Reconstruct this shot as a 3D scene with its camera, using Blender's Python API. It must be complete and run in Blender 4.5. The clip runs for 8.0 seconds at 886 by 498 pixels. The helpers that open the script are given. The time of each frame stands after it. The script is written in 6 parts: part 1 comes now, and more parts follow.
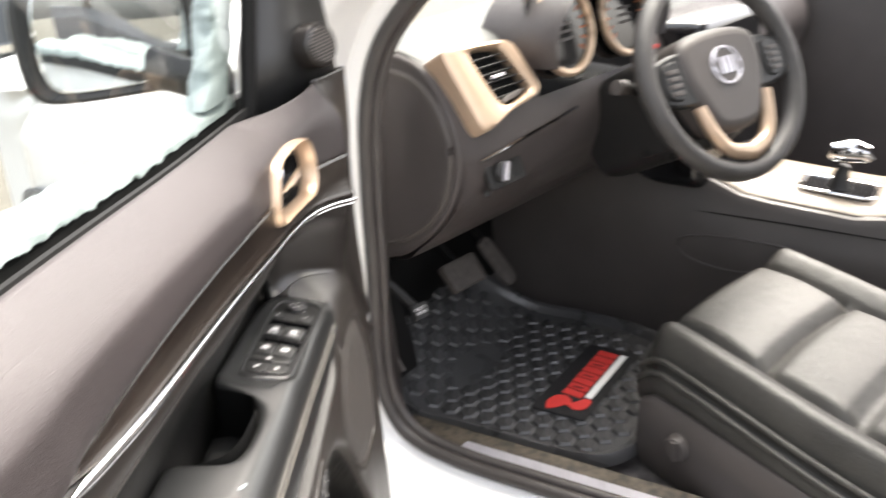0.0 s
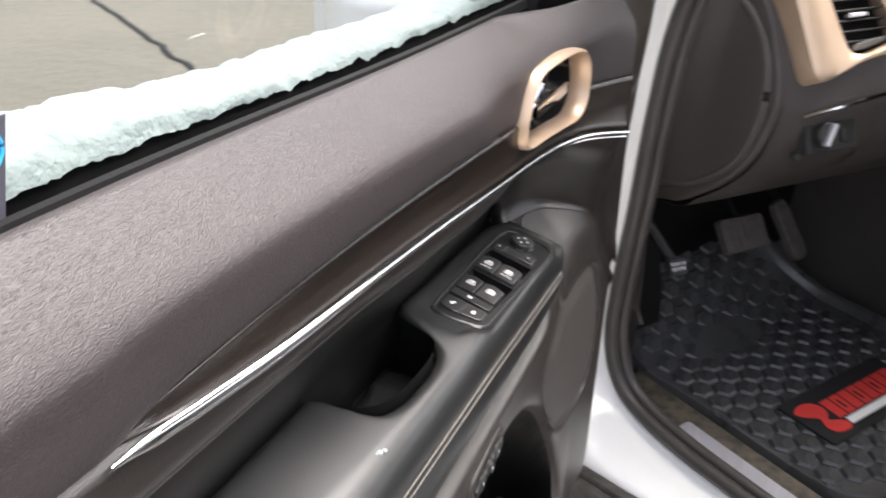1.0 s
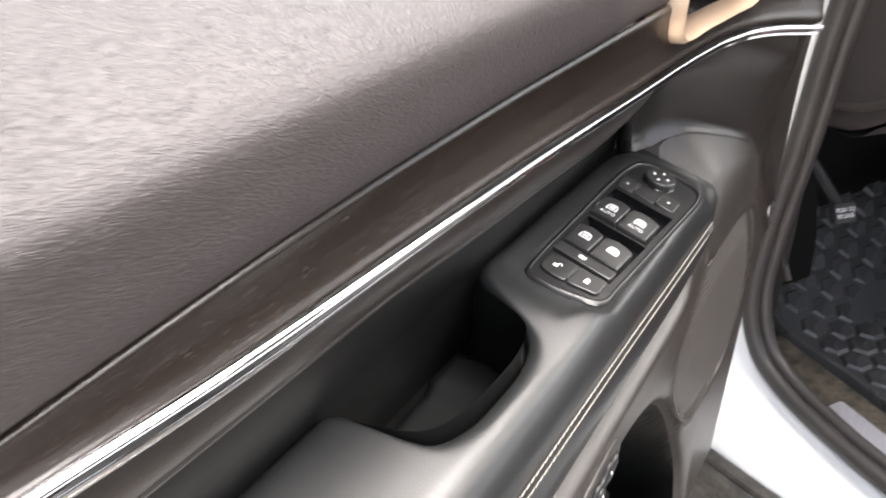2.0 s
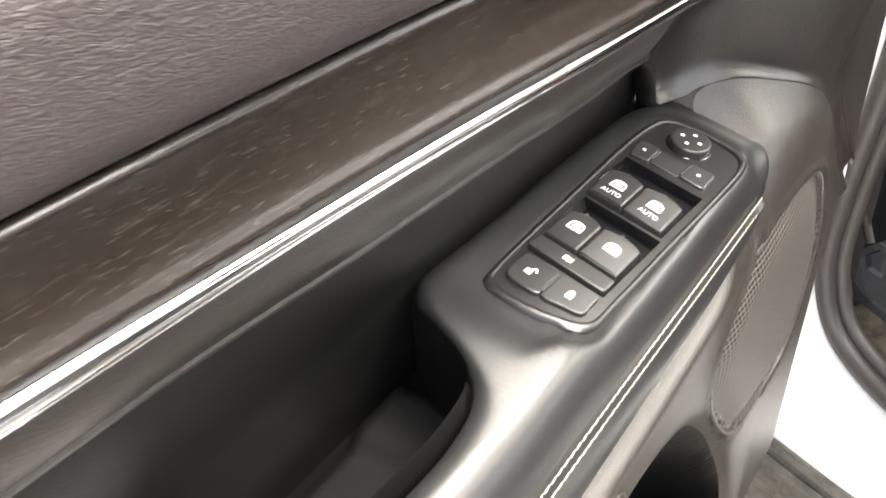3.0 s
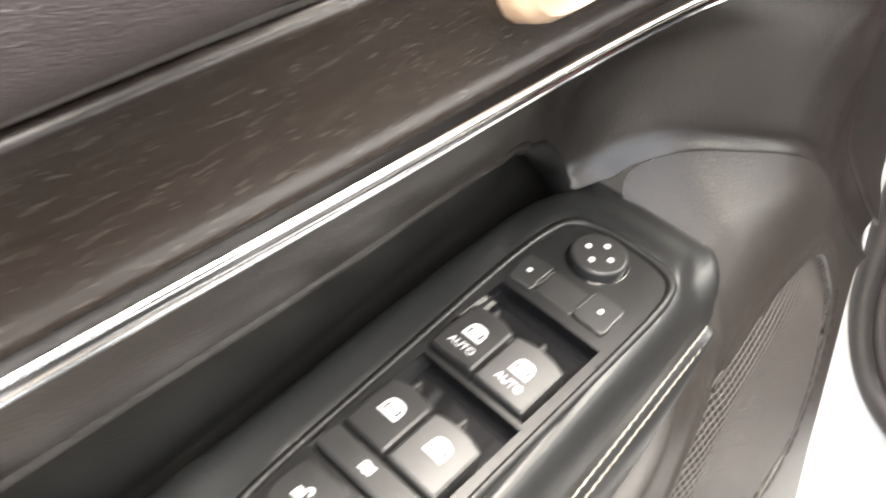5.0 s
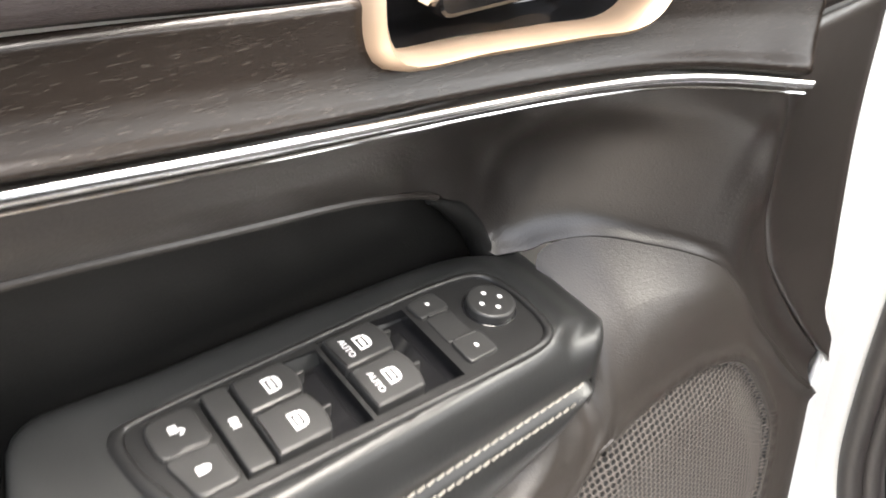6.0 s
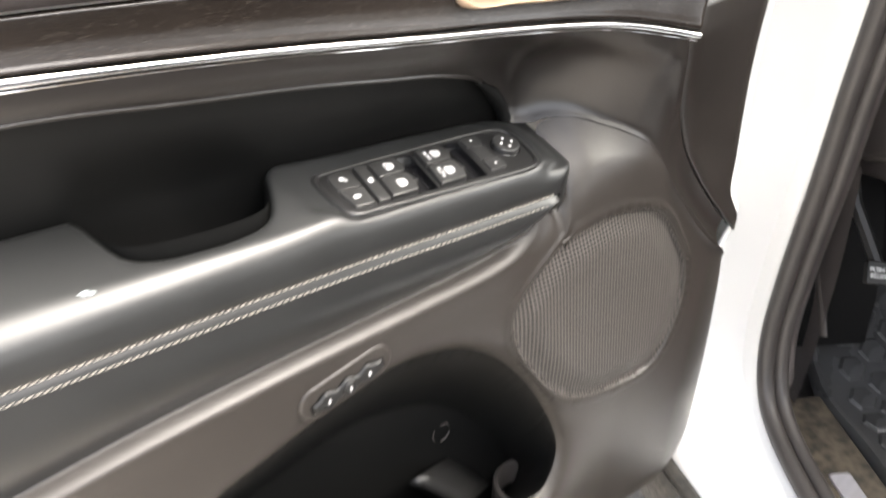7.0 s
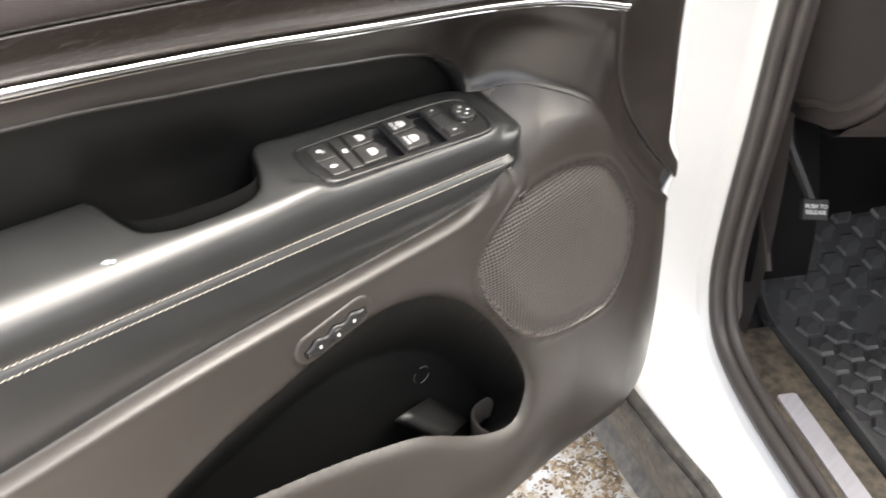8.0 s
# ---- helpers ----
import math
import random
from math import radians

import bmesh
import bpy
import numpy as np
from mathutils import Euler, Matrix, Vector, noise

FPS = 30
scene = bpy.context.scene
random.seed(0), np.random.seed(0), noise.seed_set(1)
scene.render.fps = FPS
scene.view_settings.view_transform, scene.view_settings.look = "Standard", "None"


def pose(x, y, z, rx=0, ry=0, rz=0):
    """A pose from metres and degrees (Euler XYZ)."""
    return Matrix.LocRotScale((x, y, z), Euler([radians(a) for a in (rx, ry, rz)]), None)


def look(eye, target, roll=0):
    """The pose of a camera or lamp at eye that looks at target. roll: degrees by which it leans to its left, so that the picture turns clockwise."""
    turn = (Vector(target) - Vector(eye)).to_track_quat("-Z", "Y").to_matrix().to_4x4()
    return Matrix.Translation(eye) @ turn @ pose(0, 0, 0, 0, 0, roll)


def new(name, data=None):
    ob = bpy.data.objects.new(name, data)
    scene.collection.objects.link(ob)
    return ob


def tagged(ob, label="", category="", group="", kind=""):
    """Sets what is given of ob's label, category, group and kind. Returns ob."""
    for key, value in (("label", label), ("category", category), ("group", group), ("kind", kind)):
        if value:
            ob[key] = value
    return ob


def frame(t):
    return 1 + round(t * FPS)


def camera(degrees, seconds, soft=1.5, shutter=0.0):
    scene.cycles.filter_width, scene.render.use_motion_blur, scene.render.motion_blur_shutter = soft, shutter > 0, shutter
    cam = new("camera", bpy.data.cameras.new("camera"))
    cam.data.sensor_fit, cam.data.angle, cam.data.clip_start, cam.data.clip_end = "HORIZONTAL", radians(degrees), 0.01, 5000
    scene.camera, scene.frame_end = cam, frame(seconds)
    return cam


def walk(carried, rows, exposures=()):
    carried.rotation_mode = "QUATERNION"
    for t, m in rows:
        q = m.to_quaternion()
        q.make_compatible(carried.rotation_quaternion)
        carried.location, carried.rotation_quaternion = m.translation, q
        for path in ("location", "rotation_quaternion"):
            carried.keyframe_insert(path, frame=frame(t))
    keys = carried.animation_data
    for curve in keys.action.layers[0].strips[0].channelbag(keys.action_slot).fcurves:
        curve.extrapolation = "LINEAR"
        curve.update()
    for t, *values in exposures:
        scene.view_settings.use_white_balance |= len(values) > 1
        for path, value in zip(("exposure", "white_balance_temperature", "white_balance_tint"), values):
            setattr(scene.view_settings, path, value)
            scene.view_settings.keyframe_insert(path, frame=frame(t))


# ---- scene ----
cam = camera(56.0, 8.0, soft=1.7, shutter=0.5)
PATH = [
    (0, (-1.0108, -0.1727, 1.4375), (0.8390, -0.0598, 0.6854), -6.33),
    (0.5, (-0.9426, -0.1310, 1.4069), (0.8282, 0.2890, 0.5775), -1.58),
    (1, (-0.8472, -0.1757, 1.4139), (0.7591, 0.5555, 0.4731), 0.09),
    (1.5, (-0.7680, -0.1469, 1.3614), (0.7575, 0.7222, 0.4035), -0.37),
    (1.7, (-0.7265, -0.1108, 1.3416), (0.7524, 0.7518, 0.3077), -0.02),
    (2.8, (-0.5444, -0.0850, 1.2684), (0.6955, 0.9495, 0.0885), -6.95),
    (3, (-0.5245, -0.0796, 1.2613), (0.7105, 0.9399, 0.0632), -6.08),
    (3.5, (-0.4841, -0.0965, 1.2533), (0.6753, 0.9920, 0.0404), -7.08),
    (4, (-0.4486, -0.0826, 1.2483), (0.6970, 1.0363, 0.0502), -8.94),
    (4.5, (-0.3996, -0.0821, 1.2400), (0.7076, 1.0730, 0.0400), -11.30),
    (5, (-0.3564, -0.0743, 1.2328), (0.7662, 1.0455, 0.0138), -9.05),
    (5.2, (-0.3416, -0.0768, 1.2259), (0.8157, 1.0381, 0.0353), -6.60),
    (6.3, (-0.3947, -0.2307, 1.2204), (0.7347, 1.1760, 0.3569), -2.13),
    (6.5, (-0.4319, -0.2766, 1.2441), (0.6557, 1.1321, 0.3317), -1.28),
    (7, (-0.5550, -0.3926, 1.3013), (0.4967, 0.9527, 0.2600), 0.60),
    (7.5, (-0.6289, -0.4540, 1.3417), (0.3900, 0.8432, 0.2106), 1.59),
    (8, (-0.5981, -0.4543, 1.3427), (0.4688, 0.8161, 0.2256), -1.59),
]
EXPOSURES = [(0, 1.88, 6750, 12), (0.5, 1.32, 6600, 14), (1, 1.2, 6450, 14), (1.5, 1.34, 6350, 14), (3, 2.45, 6850, 10.5), (5, 2.45, 6850, 10.5), (6.5, 2.28, 6700, 11), (8, 2.08, 6750, 11)]
walk(cam, [(t, look(eye, target, roll)) for t, eye, target, roll in PATH], EXPOSURES)

# ---- world and sun ----
world = bpy.data.worlds.new("world")
scene.world = world
world.use_nodes = True
wn = world.node_tree
sky = wn.nodes.new("ShaderNodeTexSky")
sky.sky_type = "NISHITA"
sky.sun_disc = False
sky.sun_elevation = radians(58)
sky.sun_rotation = radians(128)
sky.air_density, sky.dust_density, sky.ozone_density = 1.0, 4.0, 1.0
grey = wn.nodes.new("ShaderNodeHueSaturation")
grey.inputs["Saturation"].default_value = 0.30
wn.links.new(sky.outputs[0], grey.inputs["Color"])
# an overcast dome: the cloud is brighter overhead than at the horizon
way = wn.nodes.new("ShaderNodeTexCoord")
up = wn.nodes.new("ShaderNodeSeparateXYZ")
dome = wn.nodes.new("ShaderNodeMapRange")
dome.inputs["From Min"].default_value, dome.inputs["From Max"].default_value = 0.0, 1.0
dome.inputs["To Min"].default_value, dome.inputs["To Max"].default_value = 1.45, 1.9
cloud = wn.nodes.new("ShaderNodeMix")
cloud.data_type, cloud.blend_type = "RGBA", "MULTIPLY"
cloud.inputs["Factor"].default_value = 1.0
wn.links.new(way.outputs["Generated"], up.inputs[0])
wn.links.new(up.outputs["Z"], dome.inputs["Value"])
wn.links.new(grey.outputs[0], cloud.inputs["A"])
wn.links.new(dome.outputs[0], cloud.inputs["B"])
wn.links.new(cloud.outputs["Result"], wn.nodes["Background"].inputs["Color"])
wn.nodes["Background"].inputs["Strength"].default_value = 0.15
sun = new("sun", bpy.data.lights.new("sun", "SUN"))
sun.data.energy, sun.data.angle, sun.data.color = 3.4, radians(58), (1.0, 0.93, 0.83)
SUN_FROM = Vector((0.42, -0.33, 0.85))
sun.matrix_world = look(SUN_FROM * 10, (0, 0, 0))


# ---- materials ----
def pbr(name, color, rough=0.5, metal=0.0, coat=0.0, var=0.0, var_scale=6.0, bumps=(), spec=0.5, color2=None, stretch=(1, 1, 1), rough_var=0.0):
    """A surface: base colour with broad variation, and relief from (scale, height in metres, kind) layers."""
    m = bpy.data.materials.new(name)
    m.use_nodes = True
    t = m.node_tree
    b = t.nodes["Principled BSDF"]
    b.inputs["Base Color"].default_value = (*color, 1)
    b.inputs["Roughness"].default_value = rough
    b.inputs["Metallic"].default_value = metal
    b.inputs["Coat Weight"].default_value = coat
    b.inputs["Coat Roughness"].default_value = 0.08
    b.inputs["Specular IOR Level"].default_value = spec
    co = t.nodes.new("ShaderNodeTexCoord")
    mp = t.nodes.new("ShaderNodeMapping")
    mp.inputs["Scale"].default_value = stretch
    t.links.new(co.outputs["Object"], mp.inputs["Vector"])
    if var or color2:
        n = t.nodes.new("ShaderNodeTexNoise")
        n.inputs["Scale"].default_value = var_scale
        n.inputs["Detail"].default_value = 6
        t.links.new(mp.outputs[0], n.inputs["Vector"])
        mix = t.nodes.new("ShaderNodeMix")
        mix.data_type = "RGBA"
        mix.inputs["A"].default_value = (*[c * (1 - var) for c in color], 1)
        mix.inputs["B"].default_value = (*(color2 or [min(1, c * (1 + var)) for c in color]), 1)
        ramp = t.nodes.new("ShaderNodeMapRange")
        ramp.inputs["From Min"].default_value, ramp.inputs["From Max"].default_value = 0.35, 0.65
        t.links.new(n.outputs["Fac"], ramp.inputs["Value"])
        t.links.new(ramp.outputs[0], mix.inputs["Factor"])
        t.links.new(mix.outputs["Result"], b.inputs["Base Color"])
        if rough_var:
            rr = t.nodes.new("ShaderNodeMapRange")
            rr.inputs["From Min"].default_value, rr.inputs["From Max"].default_value = 0.3, 0.7
            rr.inputs["To Min"].default_value, rr.inputs["To Max"].default_value = rough - rough_var, rough + rough_var
            t.links.new(n.outputs["Fac"], rr.inputs["Value"])
            t.links.new(rr.outputs[0], b.inputs["Roughness"])
    last = None
    for scale, height, kind in bumps:
        if kind == "noise":
            x = t.nodes.new("ShaderNodeTexNoise")
            x.inputs["Scale"].default_value, x.inputs["Detail"].default_value = scale, 3
            out = x.outputs["Fac"]
        elif kind == "cells":
            x = t.nodes.new("ShaderNodeTexVoronoi")
            x.feature = "SMOOTH_F1"
            x.inputs["Scale"].default_value = scale
            x.inputs["Smoothness"].default_value = 0.6
            out = x.outputs["Distance"]
        else:
            x = t.nodes.new("ShaderNodeTexWave")
            x.inputs["Scale"].default_value = scale
            x.inputs["Distortion"].default_value = 0
            out = x.outputs["Fac"]
        if kind == "cells":
            wob = t.nodes.new("ShaderNodeTexNoise")
            wob.inputs["Scale"].default_value = scale * 0.6
            add = t.nodes.new("ShaderNodeMix")
            add.data_type = "RGBA"
            add.blend_type = "LINEAR_LIGHT"
            add.inputs["Factor"].default_value = 0.012
            t.links.new(mp.outputs[0], wob.inputs["Vector"])
            t.links.new(mp.outputs[0], add.inputs["A"])
            t.links.new(wob.outputs["Color"], add.inputs["B"])
            t.links.new(add.outputs["Result"], x.inputs["Vector"])
        else:
            t.links.new(mp.outputs[0], x.inputs["Vector"])
        bp = t.nodes.new("ShaderNodeBump")
        bp.inputs["Strength"].default_value = 1.0
        bp.inputs["Distance"].default_value = height
        t.links.new(out, bp.inputs["Height"])
        if last:
            t.links.new(last.outputs[0], bp.inputs["Normal"])
        last = bp
    if last:
        t.links.new(last.outputs[0], b.inputs["Normal"])
    return m


LEATHER = pbr("grained_vinyl", (0.034, 0.0278, 0.0285), 0.49, spec=0.42, var=0.10, var_scale=9, bumps=((480, 0.00027, "cells"), (900, 0.0001, "noise")), stretch=(0.48, 1, 1.15))
SOFT = pbr("soft_plastic", (0.019, 0.0162, 0.0145), 0.32, spec=0.65, var=0.10, var_scale=7, bumps=((900, 0.00018, "noise"), (14, 0.0006, "noise")))
LOWER = pbr("moulded_plastic", (0.0285, 0.0246, 0.0216), 0.38, spec=0.55, var=0.10, var_scale=5, bumps=((1100, 0.0002, "noise"), (160, 0.0001, "noise")))
VINYL = pbr("armrest_vinyl", (0.0165, 0.0172, 0.0172), 0.36, spec=0.58, var=0.12, var_scale=8, bumps=((700, 0.00009, "noise"), (20, 0.0002, "noise")), rough_var=0.05)
# base set near black so the shade of hollows sits in the colour
SHADE_BLACK = pbr("shade_black_plastic", (0.0055, 0.0056, 0.0054), 0.5, spec=0.28, var=0.15, var_scale=10, bumps=((900, 0.00015, "noise"),))
BLACK = pbr("black_plastic", (0.014, 0.014, 0.014), 0.42, var=0.1, bumps=((1500, 0.0001, "noise"),))
BEZEL = pbr("bezel_plastic", (0.015, 0.015, 0.015), 0.31, var=0.1, var_scale=40, bumps=((1800, 0.00008, "noise"),))
KEY = pbr("key_plastic", (0.029, 0.029, 0.0285), 0.33, var=0.1, var_scale=60, bumps=((1800, 0.00006, "noise"),))
GLOSS = pbr("gloss_black", (0.012, 0.012, 0.013), 0.10, coat=0.5, var=0.1)
CHROME = pbr("chrome", (0.82, 0.83, 0.85), 0.07, metal=1.0, var=0.03, var_scale=30)
SATIN = pbr("satin_silver", (0.70, 0.69, 0.75), 0.32, metal=0.6, var=0.06, var_scale=20, bumps=((600, 0.00005, "noise"),), stretch=(1, 6, 1))
BRONZE = pbr("satin_bronze", (0.55, 0.41, 0.295), 0.36, metal=0.6, var=0.05, var_scale=20, bumps=((1200, 0.00003, "noise"),))
WHITE = pbr("white_paint", (0.82, 0.82, 0.81), 0.25, coat=0.6, var=0.02, var_scale=3)
MARK = pbr("white_marking", (0.80, 0.80, 0.80), 0.6, var=0.03, var_scale=300)
RUBBER = pbr("seal_rubber", (0.046, 0.041, 0.039), 0.42, var=0.15, var_scale=12, bumps=((300, 0.0003, "noise"),))
PILLARTRIM = pbr("pillar_trim_plastic", (0.095, 0.083, 0.080), 0.5, var=0.10, var_scale=9, bumps=((700, 0.0002, "noise"),))
DARKRUB = pbr("black_rubber", (0.008, 0.008, 0.008), 0.6, var=0.1, spec=0.1, bumps=((250, 0.0004, "noise"),))
CLADDING = pbr("dirty_cladding", (0.045, 0.043, 0.040), 0.6, var=0.2, var_scale=60, color2=(0.085, 0.078, 0.068), bumps=((120, 0.002, "noise"),))
THREAD = pbr("cream_thread", (0.40, 0.375, 0.33), 0.8, var=0.1, var_scale=200)
# darkened well below snow white: the near side's shade is in the colour
SHADED_SNOW = pbr("snow", (0.36, 0.415, 0.415), 0.8, var=0.02, var_scale=40, bumps=((420, 0.0005, "noise"), (70, 0.004, "noise")))
MATRUB = pbr("mat_rubber", (0.062, 0.062, 0.063), 0.29, var=0.2, var_scale=9, bumps=((500, 0.0003, "noise"),), rough_var=0.08)
CARPET = pbr("carpet", (0.125, 0.114, 0.110), 0.95, var=0.25, var_scale=40, bumps=((900, 0.0015, "noise"),))
DASH = pbr("dash_vinyl", (0.062, 0.054, 0.053), 0.45, var=0.08, var_scale=8, bumps=((500, 0.0003, "cells"),))
DASHTOP = pbr("dash_top_vinyl", (0.034, 0.037, 0.034), 0.52, var=0.08, var_scale=6, bumps=((400, 0.0004, "cells"),))
SEATLEATHER = pbr("seat_leather", (0.043, 0.0415, 0.037), 0.42, var=0.12, var_scale=14, bumps=((260, 0.0006, "cells"), (30, 0.002, "noise")))
WHEELLEATHER = pbr("wheel_leather", (0.045, 0.042, 0.040), 0.40, var=0.12, var_scale=14, bumps=((400, 0.0003, "cells"),))
SEATPLASTIC = pbr("seat_plastic", (0.068, 0.060, 0.056), 0.5, var=0.08, bumps=((900, 0.0002, "noise"),))
RED = pbr("red_print", (0.62, 0.035, 0.03), 0.7, var=0.06, var_scale=300)
PATCH = pbr("black_fabric", (0.008, 0.008, 0.009), 0.9, var=0.2, var_scale=200, bumps=((1500, 0.0004, "noise"),))
SILL = pbr("sill_trim", (0.050, 0.044, 0.037), 0.6, var=0.4, var_scale=60, color2=(0.11, 0.09, 0.066), bumps=((300, 0.0006, "noise"),))
STEEL = pbr("pedal_rubber", (0.085, 0.075, 0.068), 0.5, var=0.2, var_scale=60, bumps=((400, 0.0006, "noise"),))
PALEWOOD = pbr("pale_trim", (0.27, 0.225, 0.175), 0.4, var=0.12, var_scale=12, stretch=(1, 8, 1), bumps=((200, 0.0002, "noise"),))
STICKER = pbr("dark_sticker", (0.055, 0.055, 0.07), 0.5, var=0.08, var_scale=40)
BLUE = pbr("blue_print", (0.02, 0.33, 0.72), 0.5, var=0.05, var_scale=60)
AMBER = pbr("amber_dial", (0.42, 0.13, 0.05), 0.5, var=0.1, var_scale=60)
CARGREY = pbr("dark_car_paint", (0.05, 0.055, 0.065), 0.3, coat=0.5, var=0.05)
TRUNK = pbr("bark", (0.07, 0.055, 0.045), 0.9, var=0.3, var_scale=6, bumps=((20, 0.02, "noise"),))


def wood_material():
    m = pbr("dark_wood", (0.0122, 0.0086, 0.0066), 0.27, coat=0.0, spec=0.62, var=0.2, var_scale=5, stretch=(1, 1, 3))
    t = m.node_tree
    b = t.nodes["Principled BSDF"]
    co = t.nodes.new("ShaderNodeTexCoord")
    base = b.inputs["Base Color"].links[0].from_socket
    for scale, stretch, lo, hi, tone, amount in ((110, (1.0, 4, 9), 0.56, 0.72, (0.080, 0.067, 0.056), 0.20), (260, (0.7, 4, 8), 0.62, 0.70, (0.17, 0.155, 0.135), 0.17), (300, (0.5, 4, 9), 0.60, 0.68, (0.018, 0.014, 0.011), 0.7)):
        mp = t.nodes.new("ShaderNodeMapping")
        mp.inputs["Scale"].default_value = stretch
        mp.inputs["Rotation"].default_value = (0, radians(2), 0)
        n = t.nodes.new("ShaderNodeTexNoise")
        n.inputs["Scale"].default_value, n.inputs["Detail"].default_value = scale, 3
        r = t.nodes.new("ShaderNodeMapRange")
        r.inputs["From Min"].default_value, r.inputs["From Max"].default_value = lo, hi
        r.inputs["To Max"].default_value = amount
        mix = t.nodes.new("ShaderNodeMix")
        mix.data_type = "RGBA"
        mix.inputs["B"].default_value = (*tone, 1)
        t.links.new(co.outputs["Object"], mp.inputs[0])
        t.links.new(mp.outputs[0], n.inputs["Vector"])
        t.links.new(n.outputs["Fac"], r.inputs["Value"])
        t.links.new(r.outputs[0], mix.inputs["Factor"])
        t.links.new(base, mix.inputs["A"])
        base = mix.outputs["Result"]
        bp = t.nodes.new("ShaderNodeBump")
        bp.inputs["Strength"].default_value, bp.inputs["Distance"].default_value = 0.25, 0.0002
        t.links.new(n.outputs["Fac"], bp.inputs["Height"])
    t.links.new(base, b.inputs["Base Color"])
    t.links.new(bp.outputs[0], b.inputs["Normal"])
    return m


WOOD = wood_material()


def glass_material():
    m = bpy.data.materials.new("window_glass")
    m.use_nodes = True
    t = m.node_tree
    t.nodes.remove(t.nodes["Principled BSDF"])
    out = t.nodes["Material Output"]
    clear, shine, mix, fres = (t.nodes.new(n) for n in ("ShaderNodeBsdfTransparent", "ShaderNodeBsdfGlossy", "ShaderNodeMixShader", "ShaderNodeFresnel"))
    clear.inputs[0].default_value = (0.86, 0.90, 0.88, 1)
    shine.inputs["Roughness"].default_value = 0.02
    fres.inputs["IOR"].default_value = 1.45
    t.links.new(fres.outputs[0], mix.inputs[0])
    t.links.new(clear.outputs[0], mix.inputs[1])
    t.links.new(shine.outputs[0], mix.inputs[2])
    t.links.new(mix.outputs[0], out.inputs["Surface"])
    return m


GLASS = glass_material()
MIRROR = pbr("mirror_glass", (0.80, 0.82, 0.82), 0.015, metal=1.0, var=0.01)


def grille_material():
    """Fine perforated speaker cloth: rows of small dark holes in a grey web."""
    m = pbr("speaker_mesh", (0.105, 0.092, 0.083), 0.5, var=0.08)
    t = m.node_tree
    b = t.nodes["Principled BSDF"]
    co = t.nodes.new("ShaderNodeTexCoord")
    mp = t.nodes.new("ShaderNodeMapping")
    mp.inputs["Rotation"].default_value = (0, radians(8), 0)
    mp.inputs["Scale"].default_value = (1, 0, 1)
    v = t.nodes.new("ShaderNodeTexVoronoi")
    v.inputs["Scale"].default_value = 250
    v.inputs["Randomness"].default_value = 0.0
    r = t.nodes.new("ShaderNodeMapRange")
    r.inputs["From Min"].default_value, r.inputs["From Max"].default_value = 0.34, 0.46
    mix = t.nodes.new("ShaderNodeMix")
    mix.data_type = "RGBA"
    mix.inputs["A"].default_value = (0.008, 0.008, 0.008, 1)
    base = b.inputs["Base Color"].links[0].from_socket
    bp = t.nodes.new("ShaderNodeBump")
    bp.inputs["Distance"].default_value = 0.0007
    t.links.new(co.outputs["Object"], mp.inputs[0])
    t.links.new(mp.outputs[0], v.inputs["Vector"])
    t.links.new(v.outputs["Distance"], r.inputs["Value"])
    t.links.new(r.outputs[0], mix.inputs["Factor"])
    t.links.new(base, mix.inputs["B"])
    t.links.new(mix.outputs["Result"], b.inputs["Base Color"])
    t.links.new(r.outputs[0], bp.inputs["Height"])
    t.links.new(bp.outputs[0], b.inputs["Normal"])
    return m


GRILLE = grille_material()


def ground_material():
    m = pbr("wet_concrete", (0.080, 0.073, 0.057), 0.75, var=0.12, var_scale=0.9, bumps=((60, 0.004, "noise"), (9, 0.01, "noise")))
    t = m.node_tree
    b = t.nodes["Principled BSDF"]
    co = t.nodes.new("ShaderNodeTexCoord")
    base = b.inputs["Base Color"].links[0].from_socket
    for scale, lo, hi, tone, amount in ((130, 0.55, 0.66, (0.10, 0.075, 0.05), 0.7), (190, 0.60, 0.68, (0.19, 0.17, 0.13), 0.8)):
        n = t.nodes.new("ShaderNodeTexNoise")
        n.inputs["Scale"].default_value, n.inputs["Detail"].default_value = scale, 4
        r = t.nodes.new("ShaderNodeMapRange")
        r.inputs["From Min"].default_value, r.inputs["From Max"].default_value = lo, hi
        r.inputs["To Max"].default_value = amount
        mix = t.nodes.new("ShaderNodeMix")
        mix.data_type = "RGBA"
        mix.inputs["B"].default_value = (*tone, 1)
        t.links.new(co.outputs["Object"], n.inputs["Vector"])
        t.links.new(n.outputs["Fac"], r.inputs["Value"])
        t.links.new(r.outputs[0], mix.inputs["Factor"])
        t.links.new(base, mix.inputs["A"])
        base = mix.outputs["Result"]
    t.links.new(base, b.inputs["Base Color"])
    return m


CONCRETE = ground_material()


# ---- mesh helpers ----
def thing(name, label, category, base, group="", kind=""):
    ob = new(name)
    ob.location = base
    ob.empty_display_size = 0.05
    return tagged(ob, label, category, group, kind)


def base_of(ob):
    p = Vector((0, 0, 0))
    while ob is not None:
        p += ob.location
        ob = ob.parent
    return p


def mesh_of(name, verts, faces, material, smooth=40):
    me = bpy.data.meshes.new(name)
    me.from_pydata([tuple(map(float, v)) for v in verts], [], [tuple(map(int, f)) for f in faces])
    me.materials.append(material)
    me.polygons.foreach_set("use_smooth", [True] * len(me.polygons))
    if smooth:
        me.set_sharp_from_angle(angle=radians(smooth))
    me.update()
    return me


